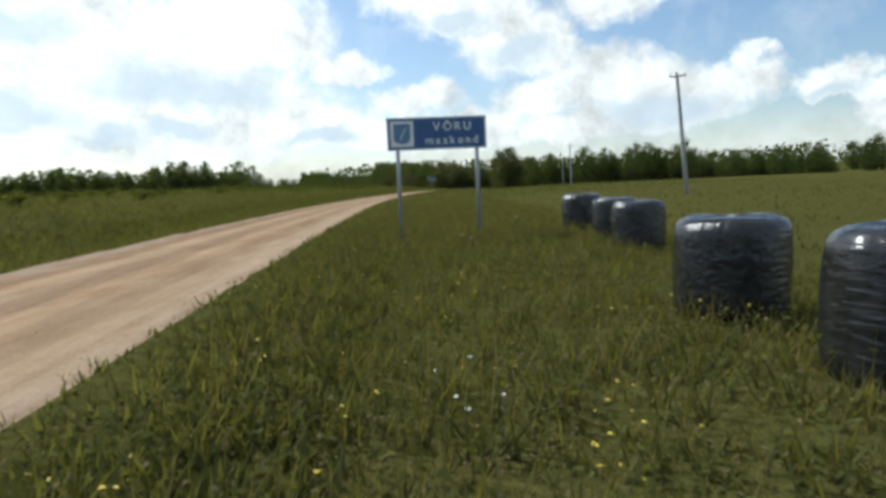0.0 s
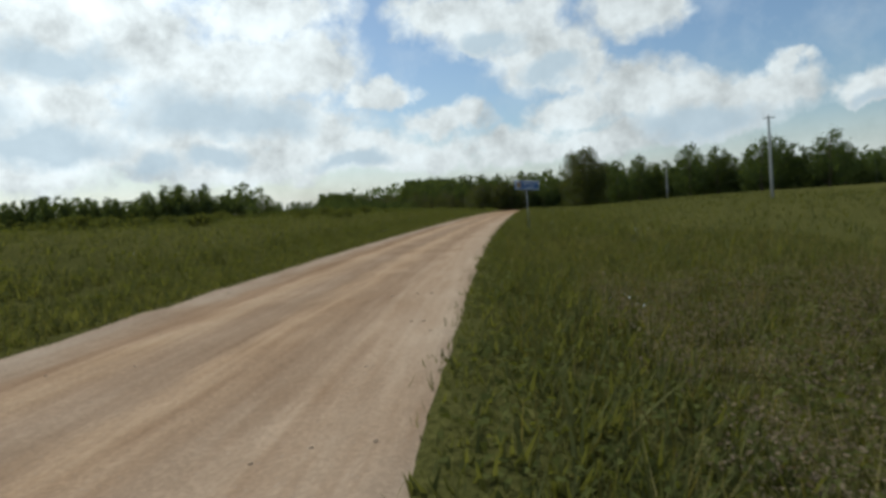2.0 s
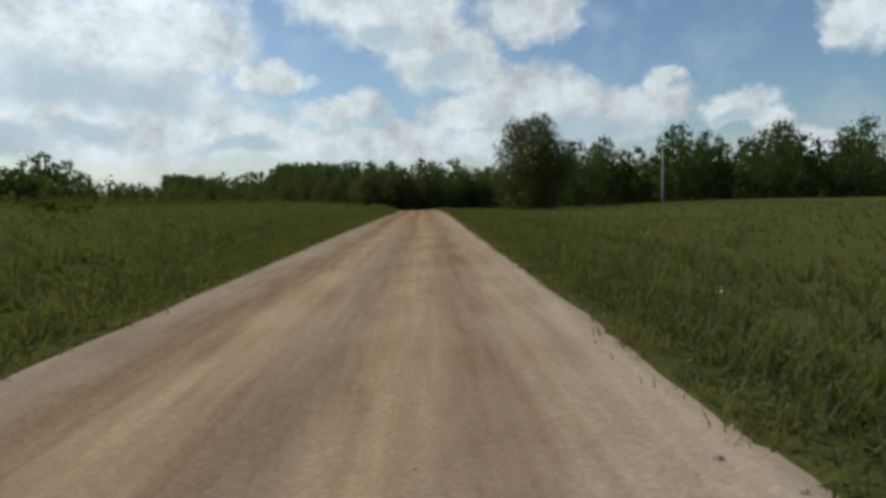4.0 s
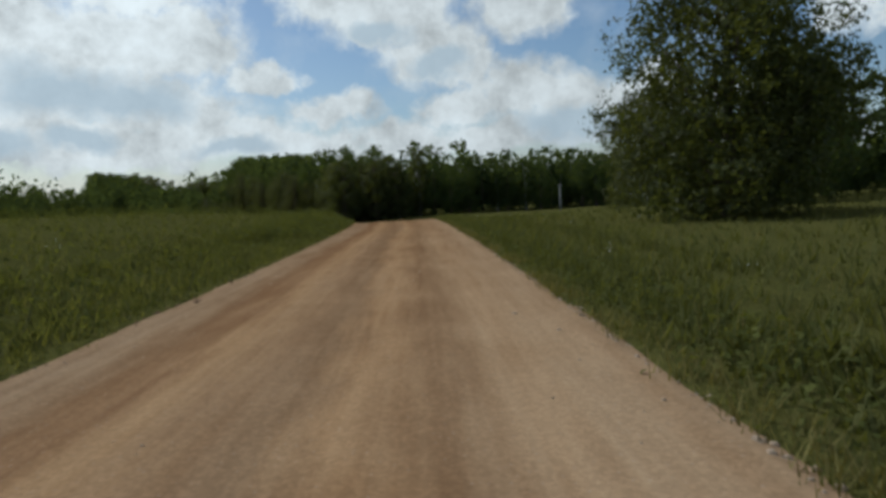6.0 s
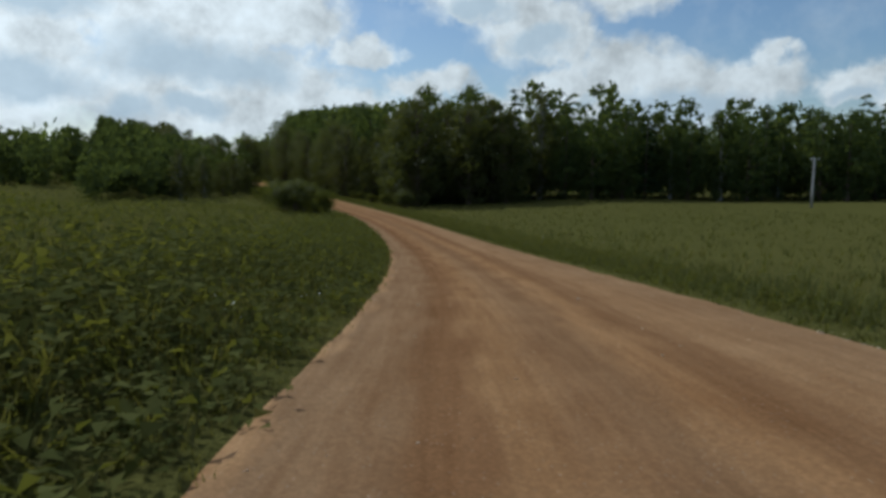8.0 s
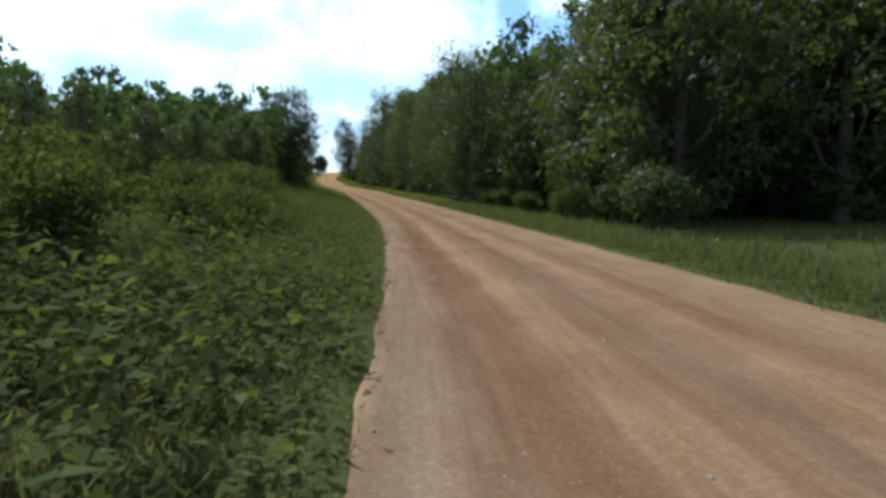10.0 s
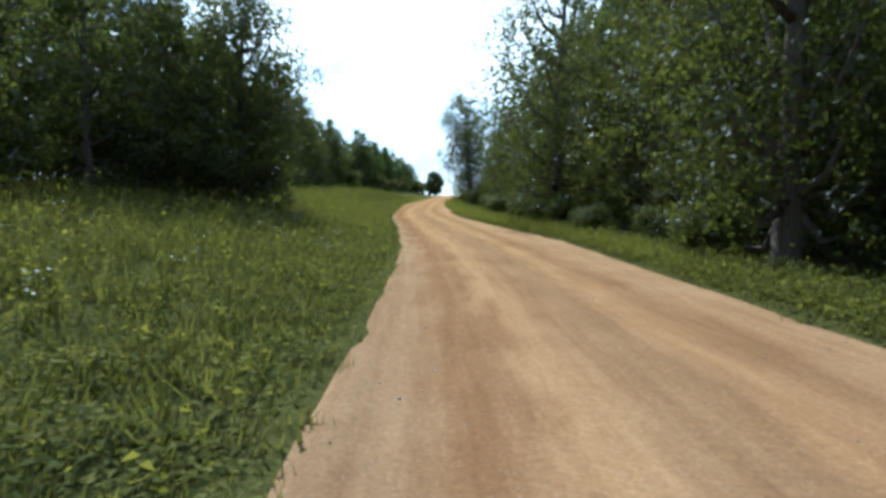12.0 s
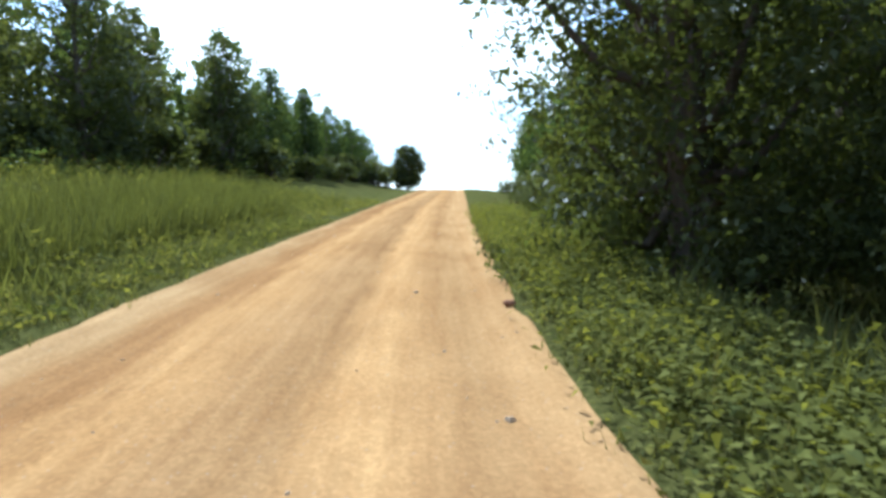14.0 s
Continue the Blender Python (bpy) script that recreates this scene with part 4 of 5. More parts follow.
def far_woods():
    """Distant woods to the horizon, one mesh."""
    r = np.random.RandomState(90)
    cs, rs = [], []
    for i in range(720):
        a = r.uniform(-75, 80)
        dist = r.uniform(430, 850)
        x, y = math.sin(radians(a)) * dist, 120 + math.cos(radians(a)) * dist
        ex, ey = on_road(406, 0)
        if -38 < math.degrees(math.atan2(x - ex, y - ey)) < -19:
            continue
        cs.append((x, y, 5.0 + 6.0 * min(max((y - 480) / 250, 0), 1))), rs.append(r.uniform(5.5, 8.5))
    n = 52
    cs, rs = np.repeat(np.array(cs), n, 0), np.repeat(np.array(rs), n)
    d = r.normal(size=(len(rs), 3))
    d /= np.linalg.norm(d, axis=1)[:, None]
    d[:, 2] = np.where(r.uniform(size=len(rs)) < 0.4, r.uniform(-0.9, 0.6, len(rs)), d[:, 2] * 1.25 + 1.1)
    c = cs + d * rs[:, None] + [0, 0, -3]
    a = r.normal(size=(len(rs), 3))
    b = r.normal(size=(len(rs), 3))
    k = 1.7
    v = np.stack([c - a * k * 0.6, c - b * k * 0.5, c + a * k * 0.6, c + b * k * 0.5], 1)
    tagged(new("far_woods", mesh_from("far_woods", v, 4, LEAF_FAR)), "distant dark green woods along the horizon", "woods", kind="stuff")


far_woods()

# ---------------------------------------------------------------- grass


def blades(name, x, y, z, tall, wide, per, seed, material_, lean=0.5, label="", category="grass", corners=4):
    """Tufts of bent blades, all in one mesh."""
    r = np.random.RandomState(seed)
    n = len(x) * per
    X, Y, Z = (np.repeat(v, per) for v in (x, y, z))
    H = np.repeat(tall, per) * r.uniform(0.55, 1.15, n)
    X = X + r.normal(size=n) * 0.07
    Y = Y + r.normal(size=n) * 0.07
    a = r.uniform(0, 6.283, n)
    w = np.repeat(np.broadcast_to(wide, len(x)), per) * r.uniform(0.7, 1.3, n)
    lx, ly = np.cos(a) * H * lean * r.uniform(0.2, 1, n), np.sin(a) * H * lean * r.uniform(0.2, 1, n)
    b = a + 1.571 + r.uniform(-0.6, 0.6, n)
    wx, wy = np.cos(b) * w, np.sin(b) * w
    rows = [np.stack([X - wx, Y - wy, Z - 0.03], 1), np.stack([X + wx, Y + wy, Z - 0.03], 1),
            np.stack([X + lx * 0.4 + wx * 0.7, Y + ly * 0.4 + wy * 0.7, Z + H * 0.62], 1), np.stack([X + lx, Y + ly, Z + H], 1)]
    if corners == 3:
        rows.pop(2)
    tagged(new(name, mesh_from(name, np.stack(rows, 1), corners, material_)), label, category, kind="stuff")


def leaves_low(name, x, y, z, tall, size, per, seed, material_, label, category):
    """Broad leaves of herbs, at all heights over the ground, in one mesh."""
    r = np.random.RandomState(seed)
    n = len(x) * per
    c = np.stack([np.repeat(x, per) + r.normal(size=n) * 0.14, np.repeat(y, per) + r.normal(size=n) * 0.14, np.repeat(z, per) + np.repeat(tall, per) * r.uniform(0.15, 1.0, n)], 1)
    d = r.normal(size=(n, 3))
    d[:, 2] = abs(d[:, 2]) * 0.4
    d /= np.linalg.norm(d, axis=1)[:, None]
    s = np.cross(d, r.normal(size=(n, 3)) * 0.35 + [0, 0, 1])
    s /= np.linalg.norm(s, axis=1)[:, None]
    k = size * r.uniform(0.6, 1.4, n)[:, None]
    tagged(new(name, mesh_from(name, np.stack([c - d * k, c - s * k * 0.5 + d * k * 0.4, c + s * k * 0.5 + d * k * 0.5], 1), 3, material_)), label, category, kind="stuff")


def s_of(x, y):
    return road_coords(x, y)[0]


def band(r, s0, s1, side, d0, d1, count, power=1.0):
    """Random places along one side of the road, d0 to d1 metres off its edge."""
    s = r.uniform(s0, s1, count)
    d = d0 + (d1 - d0) * r.uniform(0, 1, count) ** power
    o = side * (half_at(s, side) + d)
    x, y = on_road(s, o)
    return x, y, np.where(d < 2.0, land(x, y) + 0.03, on_sheet(x, y)), d


def grass():
    r = np.random.RandomState(3)
    for side, word in ((-1, "left"), (1, "right")):
        x, y, z, d = band(r, -3, 425, side, 0.4, 5, 17000, 1.2)
        low = np.where((s_of(x, y) < 80) & (side > 0), 0.42, 1.0)
        clump = low * np.clip(0.8 + 0.45 * waves(x, y, 1.7, 17 + side), 0.3, 1.4)
        blades(word + "_verge_grass", x, y, z, (0.12 + 0.26 * np.clip(d / 1.5, 0, 1)) * clump, 0.006 + 0.013 * np.clip(d / 0.9, 0, 1), 6, 100 + side, GRASS, 1.0, "uncut green verge grass along the gravel road", corners=3)
        x, y, z, d = band(r, -3, 425, side, -0.12, 0.45, 7500, 1.0)
        keep = waves(x, y, 1.1, 19 + side) > -0.6 + 0.8 * (d < 0.05)
        x, y, z = x[keep], y[keep], z[keep]
        blades(word + "_edge_tufts", x, y, z - 0.01, 0.05 + 0.11 * r.uniform(0, 1, len(x)) ** 2, 0.0065, 5, 105 + side, GRASS, 0.9, "short ragged grass tufts creeping onto gravel", corners=3)
        x, y, z, d = band(r, -3, 425, side, 0.05, 1.9, 24000, 1.0)
        if side > 0:
            bare = (s_of(x, y) > 358) & (s_of(x, y) < 376) & (waves(x, y, 1.4, 29) < 0.35)
            x, y, z, d = x[~bare], y[~bare], z[~bare], d[~bare]
        rank = np.clip(0.75 + 0.55 * waves(x, y, 0.9, 23 + side), 0.3, 1.5)
        blades(word + "_verge_sward", x, y, z, (0.09 + 0.15 * np.clip(d / 0.8, 0, 1)) * rank, 0.018, 5, 107 + side, GRASS, 1.3, "close green sward on the verge of the road", corners=3)
        x, y, z, d = band(r, 50, 425, side, 0.2, 1.5, 6500, 1.0)
        leaves_low(word + "_verge_leaves", x, y, z, r.uniform(0.05, 0.16, len(x)), 0.045, 9, 109 + side, WEED, "low broad leaves in the verge's sward", "herbs")
        x, y, z, d = band(r, -3, 440, side, 4, 42, 25000, 1.6)
        low = np.where((s_of(x, y) < 70) & (side > 0), 0.5, 1.0)
        blades(word + "_meadow_grass", x, y, z, 0.36 * low * np.clip(0.85 + 0.35 * waves(x, y, 5, 5), 0.45, 1.4), 0.030, 3, 110 + side, GRASS, 1.1, "rough meadow grass with uneven tufts", corners=3)
        x, y, z, d = band(r, -3, 440, side, 0.6, 9, 7000, 1.2)
        blades(word + "_dry_stalks", x, y, z, 0.42 * r.uniform(0.6, 1.3, len(x)), 0.005, 3, 120 + side, DRY, 0.3, "dry yellow seed stalks among green grass", corners=3)
        x, y, z, d = band(r, -3, 440, side, 0.4, 8, 9000, 1.1)
        keep = waves(x, y, 4, 31) > 0.0
        x, y, z = x[keep], y[keep], z[keep]
        leaves_low(word + "_verge_herbs", x, y, z, r.uniform(0.15, 0.5, len(x)), 0.05, 9, 130 + side, WEED, "broad-leaved green herbs in the verge", "herbs")
        x, y, z, d = band(r, -3, 400, side, 0.5, 7, 90, 1.0)
        leaves_low(word + "_white_flowers", x, y, z, r.uniform(0.35, 0.7, len(x)), 0.022, 8, 140 + side, PETAL, "small white umbel flowers among verge grass", "flowers")
    # dry fringe on the lip of the gravel before the copse
    x, y, z, d = band(r, 120, 216, 1, -0.06, 0.28, 3000)
    keep = waves(x, y, 2.2, 79) > -0.1
    x, y, z = x[keep], y[keep], z[keep]
    blades("dry_fringe", x, y, z, r.uniform(0.06, 0.2, len(x)), 0.006, 6, 179, DRY, 1.2, "dry straw-coloured grass on the gravel's lip", corners=3)
    # the near meadow that the car cuts through, with yellow heads
    x, y, z, d = band(r, -3, 60, 1, 0.5, 8, 280)
    leaves_low("yellow_flowers", x, y, z, r.uniform(0.25, 0.5, len(x)), 0.02, 6, 150, YELLOW, "small yellow flowers among meadow grass", "flowers")
    # coarse rough growth: where the car leaves the road, and on the left bank
    x, y, z, d = band(r, -3, 80, 1, 0.6, 9, 11000)
    blades("rough_grass", x, y, z, 0.26 * np.clip(0.8 + 0.6 * waves(x, y, 1.3, 71), 0.25, 1.5), 0.014, 6, 170, GRASS, 1.1, "rough dry-green grass beaten about by wind", corners=3)
    x, y, z, d = band(r, -3, 80, 1, 0.6, 9, 9000)
    blades("rough_dry_grass", x, y, z, r.uniform(0.12, 0.42, len(x)), 0.006, 5, 171, DRY, 1.2, "dry straw-coloured grass in a rough meadow", corners=3)
    x, y, z, d = band(r, -3, 75, 1, 0.6, 9, 6000)
    leaves_low("rough_weeds", x, y, z, r.uniform(0.08, 0.38, len(x)), 0.035, 9, 173, WEED, "low broad-leaved weeds in a rough meadow", "herbs")
    x, y, z, d = band(r, -3, 290, -1, 1.8, 30, 9000, 1.3)
    leaves_low("left_bank_herbs", x, y, z, 0.25 + 0.75 * np.clip((d - 1) / 7, 0, 1) * r.uniform(0.4, 1.0, len(x)), 0.085, 8, 172, WEED, "dense rough green herbs on the left bank", "herbs")
    x, y, z, d = band(r, 200, 300, -1, 0.1, 4.0, 5200, 0.9)
    leaves_low("crest_herbs", x, y, z, (0.20 + 0.65 * np.clip(d / 1.6, 0, 1)) * np.clip(0.85 + 0.35 * waves(x, y, 1.6, 63), 0.4, 1.3), 0.075, 11, 177, WEED, "rank dark green herbs crowding the road's edge", "herbs")
    # tall stand of grass and nettles on the bank, and lush herbs by the thicket
    x, y, z, d = band(r, 345, 440, -1, 1.8, 12, 9500)
    blades("bank_tall_grass", x, y, z, r.uniform(0.35, 0.8, len(x)) * np.clip(0.85 + 0.5 * waves(x, y, 3, 61), 0.4, 1.4), 0.011, 5, 160, GRASS, 0.9, "tall rough green grass on a bank", corners=3)
    x, y, z, d = band(r, 345, 440, -1, 0.3, 12, 8500, 1.3)
    leaves_low("bank_weeds", x, y, z, r.uniform(0.3, 0.9, len(x)) * np.clip(d / 2, 0.25, 1) * np.clip(0.8 + 0.6 * waves(x, y, 2.5, 62), 0.3, 1.5), 0.048, 12, 164, HERB, "rough green weeds in the bank's grass", "herbs")
    x, y, z, d = band(r, 412, 428, -1, 2.2, 5, 3600)
    blades("tall_grass_stand", x, y, z, r.uniform(0.6, 1.05, len(x)), 0.013, 6, 165, GRASS, 0.7, "dense stand of tall green grass on a bank", corners=3)
    x, y, z, d = band(r, 294, 352, -1, 0.7, 7.5, 7000, 1.0)
    leaves_low("thicket_herbs", x, y, z, r.uniform(0.35, 1.0, len(x)) * np.clip(d / 2.5, 0.25, 1.1), 0.062, 13, 161, WEED, "lush broad-leaved herbs below a thicket", "herbs")
    x, y, z, d = band(r, 335, 430, 1, 0.08, 1.6, 8000, 1.2)
    leaves_low("bank_herbs", x, y, z, r.uniform(0.12, 0.46, len(x)), 0.040, 14, 162, HERB, "bright green herbs along the wood's edge", "herbs")
    x, y, z, d = band(r, 398, 484, -1, 9, 26, 2600)
    leaves_low("wood_undergrowth", x, y, z, r.uniform(0.3, 1.1, len(x)), 0.13, 8, 178, LEAF_FAR, "low dark undergrowth on the floor of a wood", "undergrowth")
    x, y, z, d = band(r, 61.5, 69, 1, 1.6, 6.5, 1100)
    keep = waves(x, y, 1.5, 77) > -0.1
    x, y, z = x[keep], y[keep], z[keep]
    leaves_low("brown_weeds", x, y, z, r.uniform(0.15, 0.5, len(x)), 0.018, 40, 163, BROWN, "patch of withered brown weeds in the grass", "weeds")
    # taller white umbels by the wood's first bushes and in the thicket
    x, y, z, d = band(r, 331, 350, 1, 1.2, 2.6, 32)
    leaves_low("white_umbels", x, y, z + 0.45, r.uniform(0.1, 0.45, len(x)), 0.02, 9, 175, PETAL, "white umbel flowers before dark bushes", "flowers")
    x, y, z, d = band(r, 340, 372, -1, 1.2, 6, 60)
    leaves_low("meadow_umbels", x, y, z + 0.35, r.uniform(0.1, 0.4, len(x)), 0.024, 10, 176, PETAL, "white umbel flowers in a rough meadow", "flowers")
    # withered stalks in the rough meadow that the car cuts
    x, y, z, d = band(r, -3, 60, 1, 0.6, 9, 3500)
    leaves_low("withered_herbs", x, y, z, r.uniform(0.08, 0.36, len(x)), 0.022, 8, 174, BROWN, "withered brown herbs in a rough meadow", "weeds")


grass()

# ---------------------------------------------------------------- signs, poles, bales, stones


def letters(text, size, parent, at, material_, spread=1.0):
    """Each letter a thin raised mesh of its own, standing in the board's plane (x right, z up)."""
    x = at[0]
    for ch in text:
        cu = bpy.data.curves.new("letter", "FONT")
        cu.body, cu.size, cu.extrude, cu.align_x, cu.offset = ch, size, 0.003, "LEFT", size * 0.012
        tmp = new("letter_outline", cu)
        me = bpy.data.meshes.new_from_object(tmp)
        bpy.data.objects.remove(tmp)
        co = np.array([v.co[:] for v in me.vertices])
        me.materials.append(material_)
        ob = part_mesh("letter", me, parent)
        ob.matrix_basis = pose(x - float(co[:, 0].min()), at[1], at[2], 90, 0, 0)
        x += float(np.ptp(co[:, 0])) + size * 0.16 * spread
    return x


def text_width(text, size, spread):
    w = 0
    for ch in text:
        cu = bpy.data.curves.new("letter", "FONT")
        cu.body, cu.size = ch, size
        tmp = new("letter_outline", cu)
        me = bpy.data.meshes.new_from_object(tmp)
        w += float(np.ptp(np.array([v.co[0] for v in me.vertices]))) + size * 0.16 * spread
        bpy.data.objects.remove(tmp)
        bpy.data.meshes.remove(me)
    return w - size * 0.16 * spread


def sign_board(parent, wide, tall, low, rim=0.02):
    """Blue board with a white rim; its face looks to -y."""
    board = part("board", box(wide, 0.04, tall, (0, 0, low + tall / 2), 0.006), BLUE, parent, "blue painted sheet-metal board")
    bm = bmesh.new()
    for sx, sz, x, z in ((wide - 0.04, rim, 0, low + 0.02 + rim / 2), (wide - 0.04, rim, 0, low + tall - 0.02 - rim / 2),
                         (rim, tall - 0.04 - 2 * rim, -wide / 2 + 0.02 + rim / 2, low + tall / 2), (rim, tall - 0.04 - 2 * rim, wide / 2 - 0.02 - rim / 2, low + tall / 2)):
        bmesh.ops.create_cube(bm, size=1, matrix=Matrix.Translation((x, -0.0215, z)) @ Matrix.Diagonal((sx, 0.005, sz, 1)))
    part("border", bm, WHITE, board, "white painted rim")
    return board


def shield(w, h, at):
    bm = bmesh.new()
    pts = [(-w / 2 + 0.03, h / 2), (-w / 2, h / 2 - 0.03), (-w / 2, -h * 0.22), (-w * 0.42, -h * 0.38), (-w * 0.2, -h * 0.47), (0, -h / 2), (w * 0.2, -h * 0.47), (w * 0.42, -h * 0.38), (w / 2, -h * 0.22), (w / 2, h / 2 - 0.03), (w / 2 - 0.03, h / 2)]
    f = bm.faces.new([bm.verts.new((x + at[0], at[1], z + at[2])) for x, z in pts])
    e = bmesh.ops.extrude_face_region(bm, geom=[f])
    bmesh.ops.translate(bm, verts=[v for v in e["geom"] if isinstance(v, bmesh.types.BMVert)], vec=(0, -0.004, 0))
    bmesh.ops.recalc_face_normals(bm, faces=bm.faces[:])
    return bm


def post(x, top, low, radius, parent, label=""):
    bm = tube(bmesh.new(), [(x, 0.05, low), (x, 0.05, top - 0.01), (x, 0.05, top)], [radius, radius, radius * 0.8], 14)
    return part("post", bm, ZINC, parent, label)


def county_sign():
    x1, y1 = on_road(16.2, 4.92)
    x2, y2 = on_road(16.35, 7.0)
    z = float(np.interp(15.8, S, LZ))
    a = math.degrees(math.atan2(y2 - y1, x2 - x1))
    g = thing("county_sign", "large blue county border sign on two grey steel posts", "road sign", pose((x1 + x2) / 2, (y1 + y2) / 2, z, 0, 0, a))
    wide, tall, low = 2.62, 0.84, 2.16
    board = sign_board(g, wide, tall, low)
    part("emblem_panel", box(0.60, 0.006, 0.66, (-0.92, -0.024, low + tall / 2)), WHITE, board, "white emblem panel")
    part("emblem_shield", shield(0.44, 0.52, (-0.92, -0.028, low + tall / 2)), SHIELD, board, "grey-blue shield")
    bm = box(0.022, 0.004, 0.34, (0, 0, 0))
    bmesh.ops.transform(bm, matrix=Matrix.Translation((-0.9, -0.035, low + tall / 2)) @ pose(0, 0, 0, 0, 28, 0), verts=bm.verts[:])
    part("emblem_stroke", bm, WHITE, board)
    w = text_width("VÕRU", 0.30, 1.6)
    letters("VÕRU", 0.30, board, (0.38 - w / 2, -0.024, low + 0.49), WHITE, 1.6)
    w = text_width("maakond", 0.29, 1.5)
    letters("maakond", 0.29, board, (0.36 - w / 2, -0.024, low + 0.14), WHITE, 1.5)
    ground_z = height(float(x1), float(y1)) - z
    for x in (-1.05, 1.05):
        post(x, low + tall - 0.06, ground_z - 0.35, 0.055, g)
    for x in (-1.05, 1.05):
        for zz in (0.2, 0.62):
            part("bracket", box(0.15, 0.03, 0.035, (x, 0.115, low + zz), 0.005), ZINC, g)


def parish_sign():
    x, y = on_road(88.38, 4.12)
    z = height(float(x), float(y))
    base = float(np.interp(88.3, S, LZ))
    g = thing("parish_sign", "blue parish border sign on one grey steel post", "road sign", pose(x, y, z, 0, 0, 30))
    wide, tall, low = 1.28, 0.42, base + 1.79 - z
    board = sign_board(g, wide, tall, low, 0.014)
    mid = Vector((0, 0, low + tall / 2))
    board.matrix_basis = Matrix.Translation(mid) @ pose(0, 0, 0, 0, 4.5, 0) @ Matrix.Translation(-mid)      # hangs askew
    part("emblem_panel", box(0.21, 0.006, 0.27, (-0.46, -0.024, low + tall / 2)), OCHRE, board, "ochre emblem panel")
    part("emblem_shield", shield(0.125, 0.17, (-0.46, -0.029, low + tall / 2)), EARTH, board, "brown emblem")
    w = text_width("URVASTE", 0.126, 1.4)
    letters("URVASTE", 0.126, board, (0.11 - w / 2, -0.024, low + 0.245), WHITE, 1.4)
    w = text_width("VALD", 0.126, 1.6)
    letters("VALD", 0.126, board, (0.12 - w / 2, -0.024, low + 0.075), WHITE, 1.6)
    post(0, low + tall - 0.05, -0.35, 0.024, g)
    for zz in (0.10, 0.34):
        part("bracket", box(0.11, 0.03, 0.03, (0, 0.10, low + zz), 0.005), ZINC, g)


def utility_pole():
    g = thing("utility_pole", "weathered grey wooden power pole standing in a field", "utility pole", pose(0, 0, 0), "power line poles")
    part("pole", tube(bmesh.new(), [(0, 0, -0.8), (0, 0, 3), (0.01, 0, 6), (0.0, 0, 8.1), (0, 0, 8.2)], [0.15, 0.135, 0.115, 0.10, 0.06], 12), POLE_WOOD, g)
    part("crossarm", box(1.15, 0.09, 0.10, (0, -0.13, 7.92), 0.012), POLE_WOOD, g)
    for x in (-0.5, 0.5):
        part("insulator", tube(bmesh.new(), [(x, -0.13, 7.97), (x, -0.13, 8.03), (x, -0.13, 8.06), (x, -0.13, 8.10), (x, -0.13, 8.15)], [0.018, 0.02, 0.05, 0.045, 0.02], 10), CERAMIC, g)
    return g


def bale(parent):
    """Round bale standing on end, wrapped in stretched film with creases: side wrap, top and bottom, loose film end."""
    r = np.random.RandomState(5)
    n = 52

    def rings(prof, rough):
        bm, rows = bmesh.new(), []
        for q, z in prof:
            row = []
            for k in range(n):
                a = k * 2 * math.pi / n
                sag = 0.014 * math.sin(5 * a + z * 4) + 0.009 * math.sin(17 * a + z * 9) + 0.006 * math.sin(z * 46 + 2 * math.sin(a))
                d = 1 + sag + r.normal() * rough
                row.append(bm.verts.new((math.cos(a) * q * d, math.sin(a) * q * d, z + r.normal() * 0.004 + 0.012 * math.sin(3 * a) * (z > 1))))
            rows.append(row)
        for p, q in zip(rows, rows[1:]):
            for k in range(n):
                f = bm.faces.new((p[k], p[(k + 1) % n], q[(k + 1) % n], q[k]))
                f.smooth = True
        return bm, rows

    bm, rows = rings([(0.45, 0.0), (0.57, 0.03), (0.612, 0.09)] + [(0.625 + 0.012 * math.sin(z * 3.0), z) for z in np.linspace(0.16, 0.98, 12)] + [(0.612, 1.05), (0.575, 1.11), (0.50, 1.14)], 0.004)
    bm.faces.new(rows[0][::-1])
    part("side_wrap", bm, FILM, parent)
    bm, rows = rings([(0.515, 1.139), (0.45, 1.155), (0.32, 1.150), (0.18, 1.158), (0.05, 1.150)], 0.012)
    bm.faces.new(rows[-1])
    part("top_wrap", bm, FILM, parent, "folded film over the bale's end")
    bm = bmesh.new()
    pts = [(math.cos(a) * 0.652, math.sin(a) * 0.652, 0.62 + 0.05 * math.sin(a * 3)) for a in np.linspace(0.2, 1.1, 9)]
    lo = [bm.verts.new(p) for p in pts]
    hi = [bm.verts.new((p[0], p[1], p[2] + 0.16)) for p in pts]
    out = [bm.verts.new((p[0] * 1.012, p[1] * 1.012, p[2] + 0.08)) for p in pts]
    for k in range(8):
        bm.faces.new((lo[k], lo[k + 1], out[k + 1], out[k]))
        bm.faces.new((out[k], out[k + 1], hi[k + 1], hi[k]))
    part("film_end", bm, FILM, parent, "loose end of black film")


